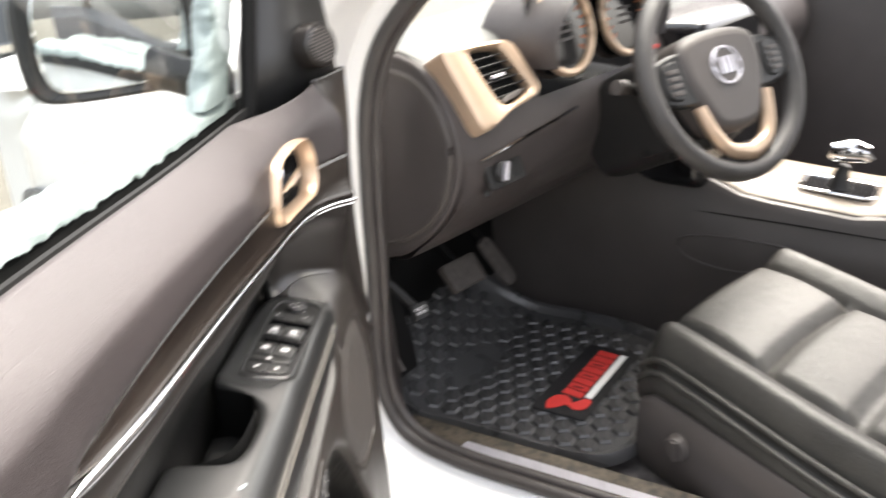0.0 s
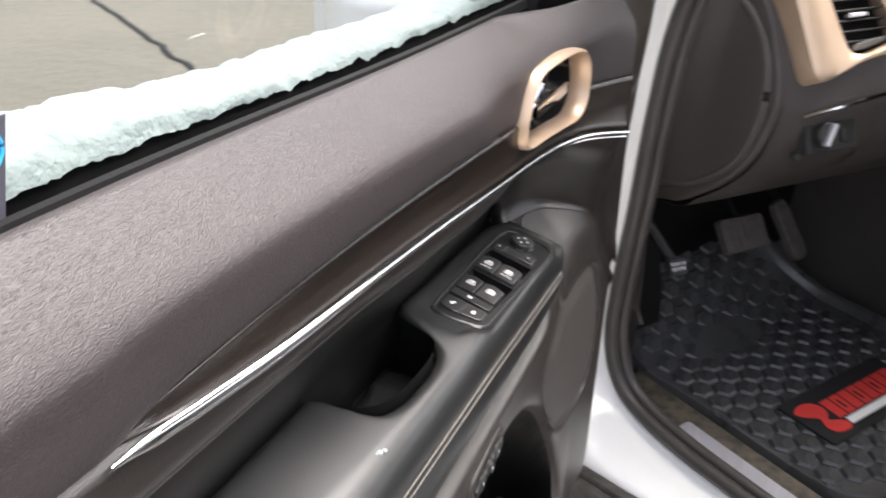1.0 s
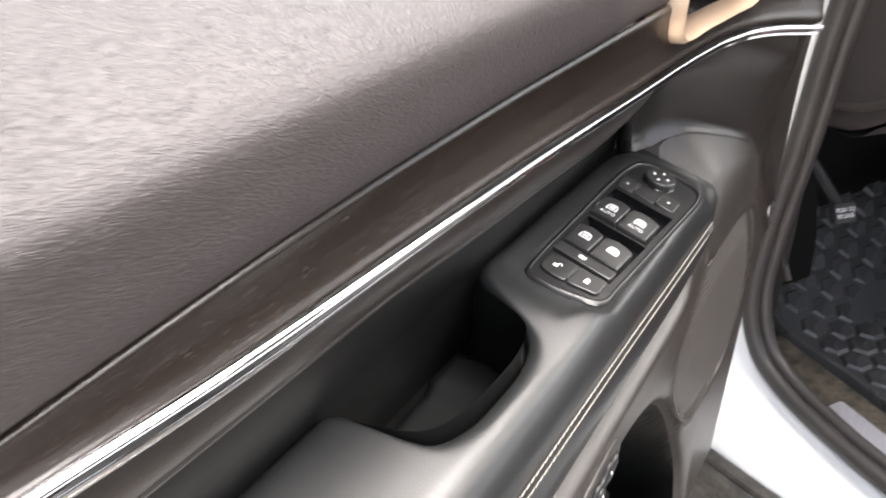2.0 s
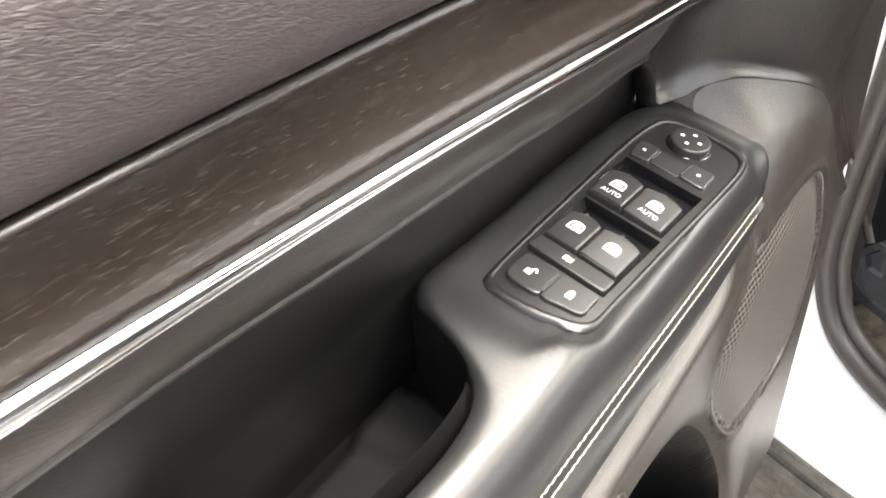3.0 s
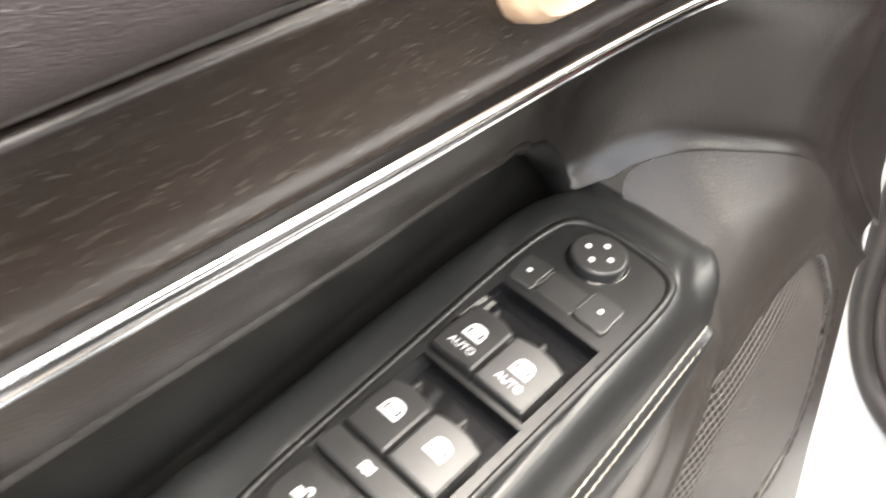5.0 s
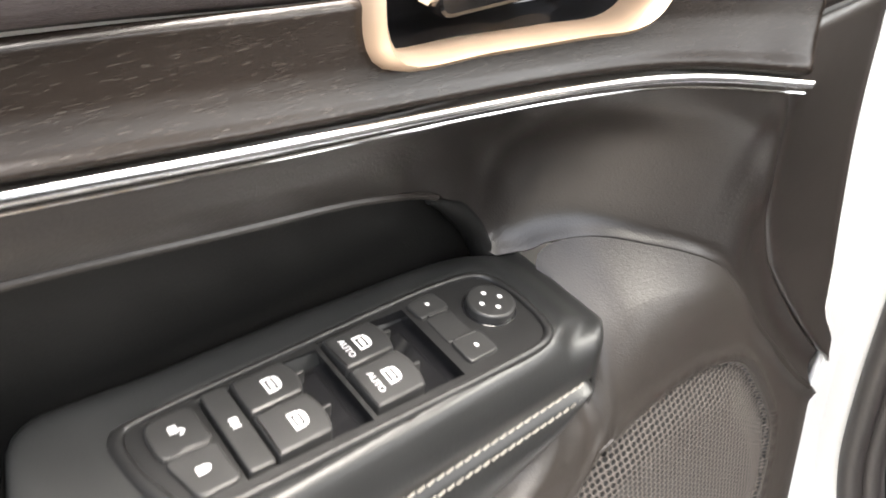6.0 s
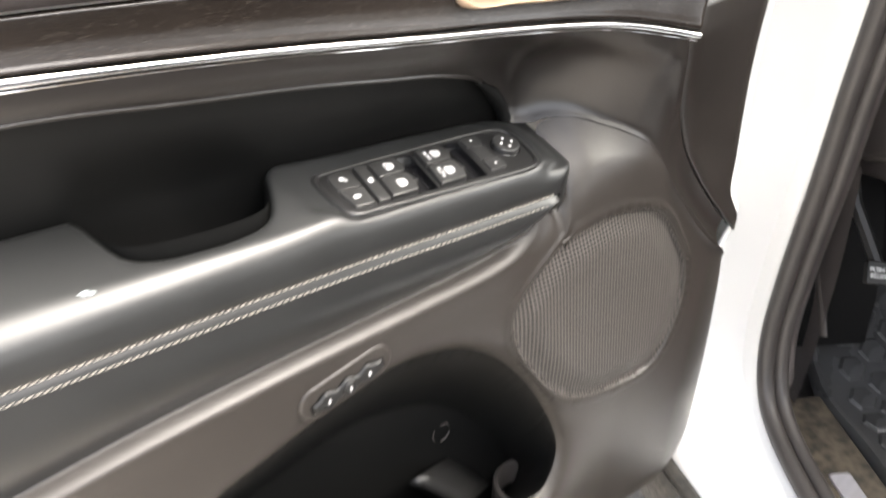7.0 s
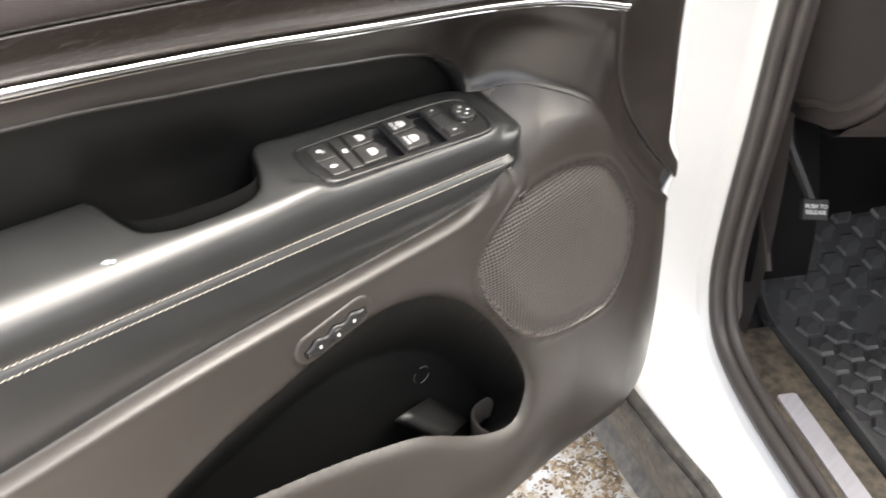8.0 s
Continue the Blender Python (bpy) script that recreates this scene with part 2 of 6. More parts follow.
def part(name, mesh, material, parent, label="", smooth=40):
    """Links a mesh, (verts, faces) or a bmesh, all in world places, as one mesh object under a thing or a part."""
    if isinstance(mesh, bmesh.types.BMesh):
        me = bpy.data.meshes.new(name)
        bmesh.ops.recalc_face_normals(mesh, faces=mesh.faces)
        mesh.to_mesh(me)
        mesh.free()
        me.materials.append(material)
        me.polygons.foreach_set("use_smooth", [True] * len(me.polygons))
        me.set_sharp_from_angle(angle=radians(smooth))
    else:
        me = mesh_of(name, *mesh, material, smooth)
    ob = new(name, me)
    if parent is not None:
        ob.parent = parent
        ob.location = -base_of(parent)
    if label:
        ob["label"] = label
    return ob


def sheet(P, wrap=False, flip=False):
    """Verts and faces of a grid of points (rows, columns, 3)."""
    P = np.asarray(P, float)
    a, b = P.shape[:2]
    i = np.arange(a * b).reshape(a, b)
    if wrap:
        i = np.concatenate([i, i[:, :1]], 1)
    q = np.stack([i[:-1, :-1], i[1:, :-1], i[1:, 1:], i[:-1, 1:]], -1).reshape(-1, 4)
    if flip:
        q = q[:, ::-1]
    return P.reshape(-1, 3), q.tolist()


def joined(*meshes):
    verts, faces, n = [], [], 0
    for v, f in meshes:
        verts.append(np.asarray(v, float))
        faces += [[k + n for k in q] for q in f]
        n += len(v)
    return np.concatenate(verts), faces


def line(*pairs):
    """A smooth curve through (x, value) pairs, without overshoot, as a function of arrays."""
    x, y = np.array(pairs, float).T
    d = np.diff(y) / np.diff(x)
    m = np.r_[d[0], np.where(d[:-1] * d[1:] > 0, 2 * d[:-1] * d[1:] / (d[:-1] + d[1:] + 1e-12), 0), d[-1]]

    def value(q):
        q = np.clip(np.asarray(q, float), x[0], x[-1])
        k = np.clip(np.searchsorted(x, q) - 1, 0, len(d) - 1)
        h = x[k + 1] - x[k]
        t = (q - x[k]) / h
        return (2 * t**3 - 3 * t**2 + 1) * y[k] + (t**3 - 2 * t**2 + t) * h * m[k] + (3 * t**2 - 2 * t**3) * y[k + 1] + (t**3 - t**2) * h * m[k + 1]

    return value


def step(t):
    t = np.clip(t, 0, 1)
    return t * t * (3 - 2 * t)


def rounded(points, per=6, closed=True):
    """A smooth run through points (Catmull-Rom)."""
    p = np.array(points, float)
    n = len(p)
    out = []
    for k in range(n if closed else n - 1):
        a, b, c, d = (p[(k + j) % n] if closed else p[min(max(k + j, 0), n - 1)] for j in (-1, 0, 1, 2))
        for t in np.arange(per) / per:
            out.append(0.5 * (2 * b + (c - a) * t + (2 * a - 5 * b + 4 * c - d) * t**2 + (3 * b - 3 * c + d - a) * t**3))
    if not closed:
        out.append(p[-1])
    return np.array(out)


def signed(points, poly):
    """Distance of 2D points from a closed outline, negative inside, and the way out."""
    a, b = poly, np.roll(poly, -1, 0)
    best = np.full(len(points), 1e9)
    away = np.zeros((len(points), 2))
    inside = np.zeros(len(points), bool)
    for p, q in zip(a, b):
        e = q - p
        t = np.clip(((points - p) @ e) / (e @ e + 1e-15), 0, 1)
        d = points - p - t[:, None] * e
        r = np.hypot(*d.T)
        near = r < best
        best[near], away[near] = r[near], d[near]
        cross = (p[1] > points[:, 1]) != (q[1] > points[:, 1])
        inside ^= cross & (points[:, 0] < (q[0] - p[0]) * (points[:, 1] - p[1]) / (q[1] - p[1] + 1e-15) + p[0])
    away /= np.maximum(best, 1e-9)[:, None]
    away[inside] *= -1
    return np.where(inside, -best, best), away


def tube(path, radius, sides=10, flat=1.0, closed=False, up=(0, 0, 1)):
    """A round bar along a path; radius may vary along it."""
    p = np.array(path, float)
    n = len(p)
    radius = np.broadcast_to(radius, n)
    tan = np.gradient(p, axis=0) if not closed else np.roll(p, -1, 0) - np.roll(p, 1, 0)
    tan /= np.linalg.norm(tan, axis=1)[:, None] + 1e-12
    side = np.cross(tan, up)
    side /= np.linalg.norm(side, axis=1)[:, None] + 1e-12
    top = np.cross(side, tan)
    ang = np.linspace(0, 2 * np.pi, sides, endpoint=False)
    ring = p[:, None] + radius[:, None, None] * (np.cos(ang)[None, :, None] * side[:, None] * flat + np.sin(ang)[None, :, None] * top[:, None])
    if closed:
        ring = np.concatenate([ring, ring[:1]])
    v, f = sheet(ring, wrap=True)
    if not closed:
        f += [list(range(sides))[::-1], list(range((n - 1) * sides, n * sides))]
    return v, f


def bar(lo, hi, bevel=0.003, m=Matrix.Identity(4), segments=2):
    """A bevelled block between two corners, placed by m."""
    bm = bmesh.new()
    bmesh.ops.create_cube(bm, size=1)
    for v in bm.verts:
        v.co = Vector([lo[k] + (v.co[k] + 0.5) * (hi[k] - lo[k]) for k in range(3)])
    if bevel:
        bmesh.ops.bevel(bm, geom=bm.edges[:], offset=bevel, segments=segments, affect="EDGES", profile=0.6)
    bm.transform(m)
    return bm


def plate(outline, low, high, bevel=0.001, m=Matrix.Identity(4), segments=2):
    """An outline (x, y) raised from low to high along z, with a rounded upper edge, placed by m."""
    o = np.array(outline, float)
    area = 0.5 * np.sum(o[:, 0] * np.roll(o[:, 1], -1) - np.roll(o[:, 0], -1) * o[:, 1])
    if area < 0:
        o = o[::-1]
    e = np.roll(o, -1, 0) - np.roll(o, 1, 0)
    nrm = np.stack([e[:, 1], -e[:, 0]], 1) / (np.hypot(*e.T)[:, None] + 1e-12)
    rows = [np.c_[o, np.full(len(o), low)]]
    for k in range(segments + 1):
        a = math.pi / 2 * k / segments
        rows.append(np.c_[o - nrm * bevel * (1 - math.cos(a)), np.full(len(o), high - bevel + bevel * math.sin(a))])
    v, f = sheet(rows, wrap=True)
    n = len(o)
    f.append(list(range(len(v) - n, len(v))))
    f.append(list(range(n))[::-1])
    v = [m @ Vector(p) for p in v]
    return v, f


def disc(radius, low, high, bevel=0.001, m=Matrix.Identity(4), sides=28):
    a = np.linspace(0, 2 * np.pi, sides, endpoint=False)
    return plate(np.c_[np.cos(a), np.sin(a)] * radius, low, high, bevel, m)


def box_outline(x0, y0, x1, y1, r=0.002, per=3):
    out = []
    for cx, cy, a0 in ((x1 - r, y1 - r, 0), (x0 + r, y1 - r, 90), (x0 + r, y0 + r, 180), (x1 - r, y0 + r, 270)):
        for k in range(per + 1):
            a = radians(a0 + 90 * k / per)
            out.append((cx + r * math.cos(a), cy + r * math.sin(a)))
    return out


def lettering(text, size, m, thick=0.0002, bold=0.0):
    cu = bpy.data.curves.new("lettering", "FONT")
    cu.body, cu.size, cu.extrude, cu.align_x, cu.align_y = text, size, thick, "CENTER", "CENTER"
    cu.offset = bold
    ob = bpy.data.objects.new("lettering", cu)
    me = bpy.data.meshes.new_from_object(ob)
    bpy.data.objects.remove(ob)
    v = [m @ p.co for p in me.vertices]
    f = [list(p.vertices) for p in me.polygons]
    bpy.data.meshes.remove(me)
    return v, f


def thicken(ob, depth, offset=1):
    s = ob.modifiers.new("thickness", "SOLIDIFY")
    s.thickness, s.offset = depth, offset
    return ob

# ---- ground ----
def slush_height(x, y):
    rim = max(math.hypot((x + 0.8) / 1.65, (y + 0.95) / 1.8) - 0.92 + 0.25 * noise.noise(Vector((x * 0.9, y * 0.9, 7))), 0) * 1.5
    return noise.fractal(Vector((x * 4, y * 4, 3.1)), 1.0, 2.0, 5) * 0.030 + 0.020 - 0.12 * rim


def build_ground():
    n = 60
    xs = np.sign(np.linspace(-1, 1, n)) * np.abs(np.linspace(-1, 1, n)) ** 3 * 400
    P = np.array([[(x, y, 0.0) for y in xs] for x in xs])
    g = part("ground", sheet(P), CONCRETE, None)
    tagged(g, "worn beige concrete ground with grit and slush", "ground", kind="structure")
    rnd = random.Random(4)
    path = []
    for k in range(60):
        t = k / 59
        a = np.array([2.3, 2.1]) * (1 - t) + np.array([7.6, 10.6]) * t
        path.append((a[0] + rnd.uniform(-0.03, 0.03), a[1] + rnd.uniform(-0.03, 0.03)))
    rows = [[(x - 0.02, y + 0.012, 0.004), (x, y, 0.006), (x + 0.02, y - 0.012, 0.004)] for x, y in path]
    c = part("pavement_joint", sheet(rows), DARKRUB, None)
    tagged(c, "dark tarred joint between concrete slabs", "joint", kind="structure")
    verts, faces = [], []
    for k in range(22000):
        # thickest along the sill of the car, thinning out over the lot
        out, along = 0.13 + (0.30 * rnd.random() ** 1.5 if k < 15000 else 1.2 * rnd.random()), rnd.uniform(-0.9, 0.6)
        x, y = 0.37 - out * 0.848 + along * 0.530, -0.083 + out * 0.530 + along * 0.848
        r = rnd.uniform(0.002, 0.006)
        a = rnd.uniform(0, 6.3)
        b = len(verts)
        zf = max(0.0, slush_height(x, y)) - 0.001
        for j in range(5):
            q = a + j * 1.2566
            verts.append((x + r * math.cos(q) * rnd.uniform(0.7, 1.2), y + r * math.sin(q) * rnd.uniform(0.7, 1.2), zf))
        verts.append((x + r * 0.2, y, zf + r * rnd.uniform(0.5, 0.9)))
        faces += [(b + j, b + (j + 1) % 5, b + 5) for j in range(5)]
    SLUSH = pbr("slush", (0.74, 0.75, 0.74), 0.6, var=0.04, var_scale=30, color2=(0.46, 0.36, 0.24), bumps=((90, 0.004, "noise"),))
    grit = pbr("grit", (0.27, 0.18, 0.10), 0.8, var=0.5, var_scale=60, color2=(0.42, 0.31, 0.19))
    tagged(part("grit", (verts, faces), grit, None), "loose brown grit and pebbles on the ground", "gravel", kind="stuff")
    # only the stretch by the sill shows; the unseen rest bounces light up
    P = []
    for i in range(200):
        row = []
        for j in range(200):
            u, v = i / 199, j / 199
            x, y = -3.2 + 4.4 * u, -3.4 + 4.7 * v
            h = slush_height(x, y)
            row.append((x, y, max(h, -0.02)))
        P.append(row)
    tagged(part("slush", sheet(P), SLUSH, None), "patch of wet white slush on the ground", "slush", kind="stuff")


build_ground()

# ---- the open front door: its lines, in metres along x (towards the hinge) ----
z_belt = line((-1.05, 1.275), (-0.65, 1.268), (-0.28, 1.25), (0, 1.241), (0.14, 1.236))
z_wood = line((-1.05, 1.181), (-0.664, 1.1725), (-0.645, 1.178), (-0.61, 1.183), (-0.5, 1.1865), (-0.4, 1.184), (-0.3, 1.179), (-0.2, 1.172), (-0.1, 1.169), (0.04, 1.160))
z_chrome = line((-1.05, 1.18), (-0.664, 1.172), (-0.61, 1.166), (-0.55, 1.16), (-0.46, 1.155), (-0.4, 1.151), (-0.33, 1.1455), (-0.24, 1.136), (-0.12, 1.125), (-0.06, 1.119), (0.0, 1.107), (0.04, 1.098))
z_lip = line((-1.05, 1.150), (-0.472, 1.129), (-0.395, 1.121), (-0.306, 1.112), (-0.25, 1.103), (-0.2, 1.094), (-0.16, 1.081), (-0.13, 1.063), (-0.112, 1.045), (-0.1, 1.024), (-0.086, 1.0245), (-0.078, 1.028), (-0.063, 1.030), (-0.034, 1.021), (0, 1.003), (0.018, 0.982), (0.04, 0.949), (0.065, 0.922), (0.1, 0.885), (0.126, 0.861), (0.157, 0.835))
z_crease = line((-1.05, 0.868), (-0.7, 0.898), (-0.584, 0.91), (-0.459, 0.926), (-0.361, 0.934), (-0.247, 0.941), (-0.182, 0.946), (-0.133, 0.960), (-0.116, 0.976), (-0.106, 0.99), (-0.1, 0.996), (-0.0945, 1.002), (-0.0905, 1.018), (-0.086, 1.0235), (-0.078, 1.0275), (-0.063, 1.030), (-0.034, 1.021), (0, 1.003), (0.018, 0.982), (0.04, 0.949), (0.065, 0.922), (0.1, 0.885), (0.126, 0.861), (0.157, 0.835))
y_chrome = line((-1.05, 0.078), (-0.66, 0.064), (-0.5, 0.057), (-0.38, 0.053), (-0.3, 0.050), (-0.2, 0.048), (-0.12, 0.043), (-0.08, 0.035), (-0.03, 0.014), (0, 0.0), (0.04, -0.012))
y_lip = line((-1.05, 0.072), (-0.47, 0.061), (-0.3, 0.060), (-0.25, 0.063), (-0.185, 0.071), (-0.14, 0.086), (-0.1, 0.098), (-0.08, 0.087), (-0.063, 0.073), (-0.034, 0.052), (0, 0.033), (0.02, 0.025), (0.05, 0.021), (0.157, 0.020))
x_seam = line((0.85, 0.160), (0.864, 0.155), (0.879, 0.139), (0.935, 0.086), (0.978, 0.055), (1.022, 0.030), (1.053, 0.018), (1.076, 0.010), (1.10, 0.003), (1.15, 0.018), (1.25, 0.034))
x_front = line((0.85, 0.166), (0.873, 0.168), (0.89, 0.158), (0.905, 0.147), (0.92, 0.141), (0.943, 0.141), (0.996, 0.138), (1.05, 0.134), (1.12, 0.131), (1.18, 0.127), (1.25, 0.121))
y_front = line((0.85, 0.026), (0.943, 0.021), (1.05, 0.018), (1.12, 0.013), (1.18, 0.005), (1.25, -0.002))
z_top = line((-1.05, 1.055), (-0.45, 1.047), (-0.32, 1.044), (-0.27, 1.0395), (-0.217, 1.037), (-0.157, 1.031), (-0.085, 1.021))
z_stitch = line((-1.05, 1.004), (-0.445, 1.0005), (-0.3, 0.9985), (-0.2, 0.995), (-0.10, 0.9925))
y_inner = line((-1.05, 0.108), (-0.464, 0.106), (-0.458, 0.098), (-0.453, 0.078), (-0.446, 0.062), (-0.436, 0.055), (-0.415, 0.050), (-0.385, 0.049), (-0.365, 0.051), (-0.352, 0.056), (-0.344, 0.066), (-0.338, 0.080), (-0.330, 0.099), (-0.318, 0.104), (-0.085, 0.101))
DOOR_LEFT = -1.02

door = thing("car_door", "open white front door with dark brown trim and chrome strip", "vehicle door", (-0.4, 0.14, 0.45))


def to_seam(x, z):
    """Bends the front end of a strip on to the seam of the end panel."""
    return x + (x_seam(z) - 0.0) * step((x + 0.12) / 0.12) - 0.0015


def strip(z0, z1, y_of, nx=150, nz=14, x0=DOOR_LEFT, x1=0.0):
    xs = np.linspace(x0, x1, nx)
    s = np.linspace(0, 1, nz)
    X, Sv = np.meshgrid(xs, s, indexing="ij")
    Z = z0(X) + (z1(X) - z0(X)) * Sv
    Y = y_of(X, Sv)
    return np.stack([to_seam(X, Z), Y, Z], -1)


def upper_y(x, s):
    roll = line((0, 0.006), (0.03, -0.004), (0.10, -0.0090), (0.25, -0.0112), (0.42, -0.0118), (0.52, -0.0105), (0.60, -0.0055), (0.70, 0.005), (0.80, 0.0175), (0.9, 0.031), (1, 0.045))
    w = step((s - 0.35) / 0.65)
    full = 1 - 0.85 * step((x + 0.31) / 0.09) * (1 - w)
    front = step((x + 0.14) / 0.13)
    return (1 - w) * y_chrome(x) + w * (0.052 - 0.034 * front) + roll(s) * full * (1 - 0.72 * front)


def wood_y(x, s):
    taper = step((x + 0.664) / 0.05)
    edge = 0.0026 * np.clip((s - 0.90) / 0.10, 0, 1) ** 2
    # the lower half leans out towards the chrome and so faces up a little
    swell = line((0, 0.0005), (0.05, 0.0062), (0.09, 0.0072), (0.2, 0.0058), (0.35, 0.0046), (0.5, 0.0040), (0.75, 0.0042), (1, 0.0052))
    return y_chrome(x) + 0.002 - (swell(s) - edge) * taper


FILLET = line((-0.11, 0.0), (-0.095, 0.007), (-0.02, 0.007), (0.02, 0.003), (0.16, 0.002))


Y_HEAD = line((-0.01, 0.0065), (0.003, 0.004), (0.018, 0.012), (0.03, 0.019), (0.055, 0.024), (0.086, 0.021), (0.16, 0.020))


def mid_y(x, s):
    hollow = step((x + 0.20) / 0.12)
    head = np.where(x < -0.01, y_chrome(np.minimum(x, 0.0)) + 0.003, Y_HEAD(np.maximum(x, -0.01)))
    y = y_lip(x) + (head - y_lip(x)) * s
    y -= 0.0075 * np.clip((z_chrome(np.minimum(x, 0.0)) - z_lip(x)) / 0.095, 0, 1) ** 1.3 * np.exp(-(((s - 0.80) / 0.13) ** 2)) * step((0.03 - x) / 0.06) - 0.004 * np.sin(np.pi * s) * step(x / 0.03)
    y += (-0.005 * (1 - hollow) + 0.022 * hollow * step(-(x + 0.0) / 0.09)) * np.sin(np.pi * s) ** 0.9
    edge = np.exp(-((s / 0.022) ** 2)) * 0.0045 * (1 - hollow)
    foot = np.exp(-((s * np.maximum(z_chrome(np.minimum(x, 0.0)) - z_lip(x), 0.01) / 0.0055) ** 1.5)) * FILLET(x)
    return y + edge - foot


HANDLE = rounded([(-0.199, 1.148), (-0.205, 1.170), (-0.195, 1.194), (-0.180, 1.211), (-0.150, 1.215), (-0.100, 1.215), (-0.068, 1.207), (-0.054, 1.187), (-0.056, 1.157), (-0.076, 1.1405), (-0.115, 1.142), (-0.160, 1.145)], 5)


def without_handle(P):
    """A strip with the opening for the handle's bowl left out."""
    v, f = sheet(P)
    d, _ = signed(v[:, [0, 2]], HANDLE)
    f = np.array(f)
    return v, f[~(d[f] < -0.0012).all(1)].tolist()


z_upper = lambda x: z_belt(x) + 0.012 * step((x + 0.085) / 0.085)
ob = part("upper_panel", without_handle(strip(z_wood, z_upper, upper_y, 320, 34)), LEATHER, door, "dark brown grained vinyl upper panel", 60)
thicken(ob, 0.004, -1)
ob = part("wood_trim", without_handle(strip(z_chrome, z_wood, wood_y, 240, 64, x0=-0.664)), WOOD, door, "dark open-grain wood trim strip", 60)
thicken(ob, 0.003, -1)
z_seam = line((-0.01, 1.125), (0.003, 1.10), (0.018, 1.053), (0.03, 1.022), (0.055, 0.978), (0.086, 0.935), (0.139, 0.879), (0.155, 0.864))


def middle_panel():
    xs, s = np.r_[np.linspace(DOOR_LEFT, -0.12, 150), np.linspace(-0.117, 0.134, 90)], np.linspace(0, 1, 34) ** 1.7
    X, Sv = np.meshgrid(xs, s, indexing="ij")
    hi = np.where(X < -0.005, z_chrome(X), np.minimum(z_chrome(np.minimum(X, 0.04)), z_seam(X)))
    Z = z_lip(X) + np.maximum(hi - z_lip(X), 0.0005) * Sv
    return np.stack([X - 0.0015, mid_y(X, Sv), Z], -1)


ob = part("middle_panel", sheet(middle_panel()), SOFT, door, "dark brown soft plastic panel", 60)
thicken(ob, 0.003, -1)

# bright edging along the wood's lower edge, wider at its tail
xs = np.linspace(-0.664, 0.0, 120)
zz = z_chrome(xs)
path = np.c_[to_seam(xs, zz), y_chrome(xs) - 0.0062, zz - 0.0018]
wide = (0.0020 + 0.0022 * step((-0.40 - xs) / 0.2)) * (0.25 + 0.75 * step((xs + 0.666) / 0.03))
part("chrome_strip", tube(path, wide, 12, flat=0.6), CHROME, door, "polished chrome edging strip")
part("lower_chrome_bead", tube(path + np.array([0, 0.003, 0]) - np.c_[0 * xs, 0 * xs, wide + 0.0024], 0.0002 + 0.0006 * step((xs + 0.60) / 0.12), 8), CHROME, door)
# end panel in front of the seam, in two pieces
for z0, z1 in ((0.862, 1.128), (1.1315, 1.256)):
    zs, us = np.linspace(z0, z1, 40), np.linspace(0, 1, 12)
    P = []
    for z in zs:
        xa, xb = float(x_seam(z)) + 0.0015, float(x_front(z))
        ya = float(np.interp(z, (0.862, 0.93, 0.978, 1.03, 1.10, 1.25), (0.020, 0.021, 0.026, 0.020, 0.002, 0.028)))
        yb = float(y_front(z))
        P.append([(xa + (xb - xa) * u, ya + (yb - ya) * u + 0.003 * (1 - step(u / 0.12)) + 0.012 * step((u - 0.9) / 0.1), z) for u in us])
    ob = part("end_panel", sheet(np.swapaxes(np.array(P), 0, 1)), SOFT, door, smooth=60)
    thicken(ob, 0.003, -1)

# deep grab recess behind the armrest, its shade given by a near-black colour
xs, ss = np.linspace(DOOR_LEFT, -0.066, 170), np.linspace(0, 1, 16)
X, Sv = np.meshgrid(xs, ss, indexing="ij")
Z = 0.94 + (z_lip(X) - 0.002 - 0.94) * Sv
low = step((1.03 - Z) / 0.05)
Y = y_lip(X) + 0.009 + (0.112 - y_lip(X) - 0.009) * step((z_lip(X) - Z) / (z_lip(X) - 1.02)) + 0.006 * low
ob = part("grab_recess", sheet(np.stack([X, Y, Z], -1)), SHADE_BLACK, door, "black plastic recess, darkened for its shade", 60)

# cup walls share the near black that stands for shade in hollows
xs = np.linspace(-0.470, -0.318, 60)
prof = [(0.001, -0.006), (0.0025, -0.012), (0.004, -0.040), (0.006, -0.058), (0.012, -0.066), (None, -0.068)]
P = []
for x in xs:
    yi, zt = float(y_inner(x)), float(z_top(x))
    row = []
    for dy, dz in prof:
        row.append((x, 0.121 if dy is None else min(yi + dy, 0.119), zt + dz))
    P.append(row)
part("pull_cup", sheet(np.array(P), flip=True), SHADE_BLACK, door, "black pull cup", 60)
cup = part("cup_floor", sheet([[(x, y, 0.9805 + 0.006 * step((x + 0.372) / 0.012) - 0.05 * (y - 0.08)) for y in np.linspace(0.040, 0.1125, 12)] for x in np.linspace(-0.470, -0.334, 30)]), VINYL, door, "grey floor of the pull cup", 60)
thicken(cup, 0.004, -1)
part("cup_insert", plate(box_outline(-0.452, 0.062, -0.400, 0.094, 0.004), 0.9800, 0.9822, 0.0006), LOWER, cup)


# thin rolled lip along the top of the recess
xs = np.linspace(DOOR_LEFT, -0.145, 90)
part("recess_lip", tube(np.c_[xs, y_lip(xs) + 0.0012, z_lip(xs) - 0.0006], 0.0019, 8, up=(0, 1, 0)), SOFT, door)

# black edge, coloured dark as shade, that closes the front end of the recess
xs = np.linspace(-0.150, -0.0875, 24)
part("recess_edge", tube(np.c_[xs, y_lip(xs) + 0.0025, z_lip(xs) - 0.0035], 0.0015 + 0.0045 * step((xs + 0.150) / 0.03), 10, up=(0, 1, 0)), SHADE_BLACK, door, "black rounded end of the recess")

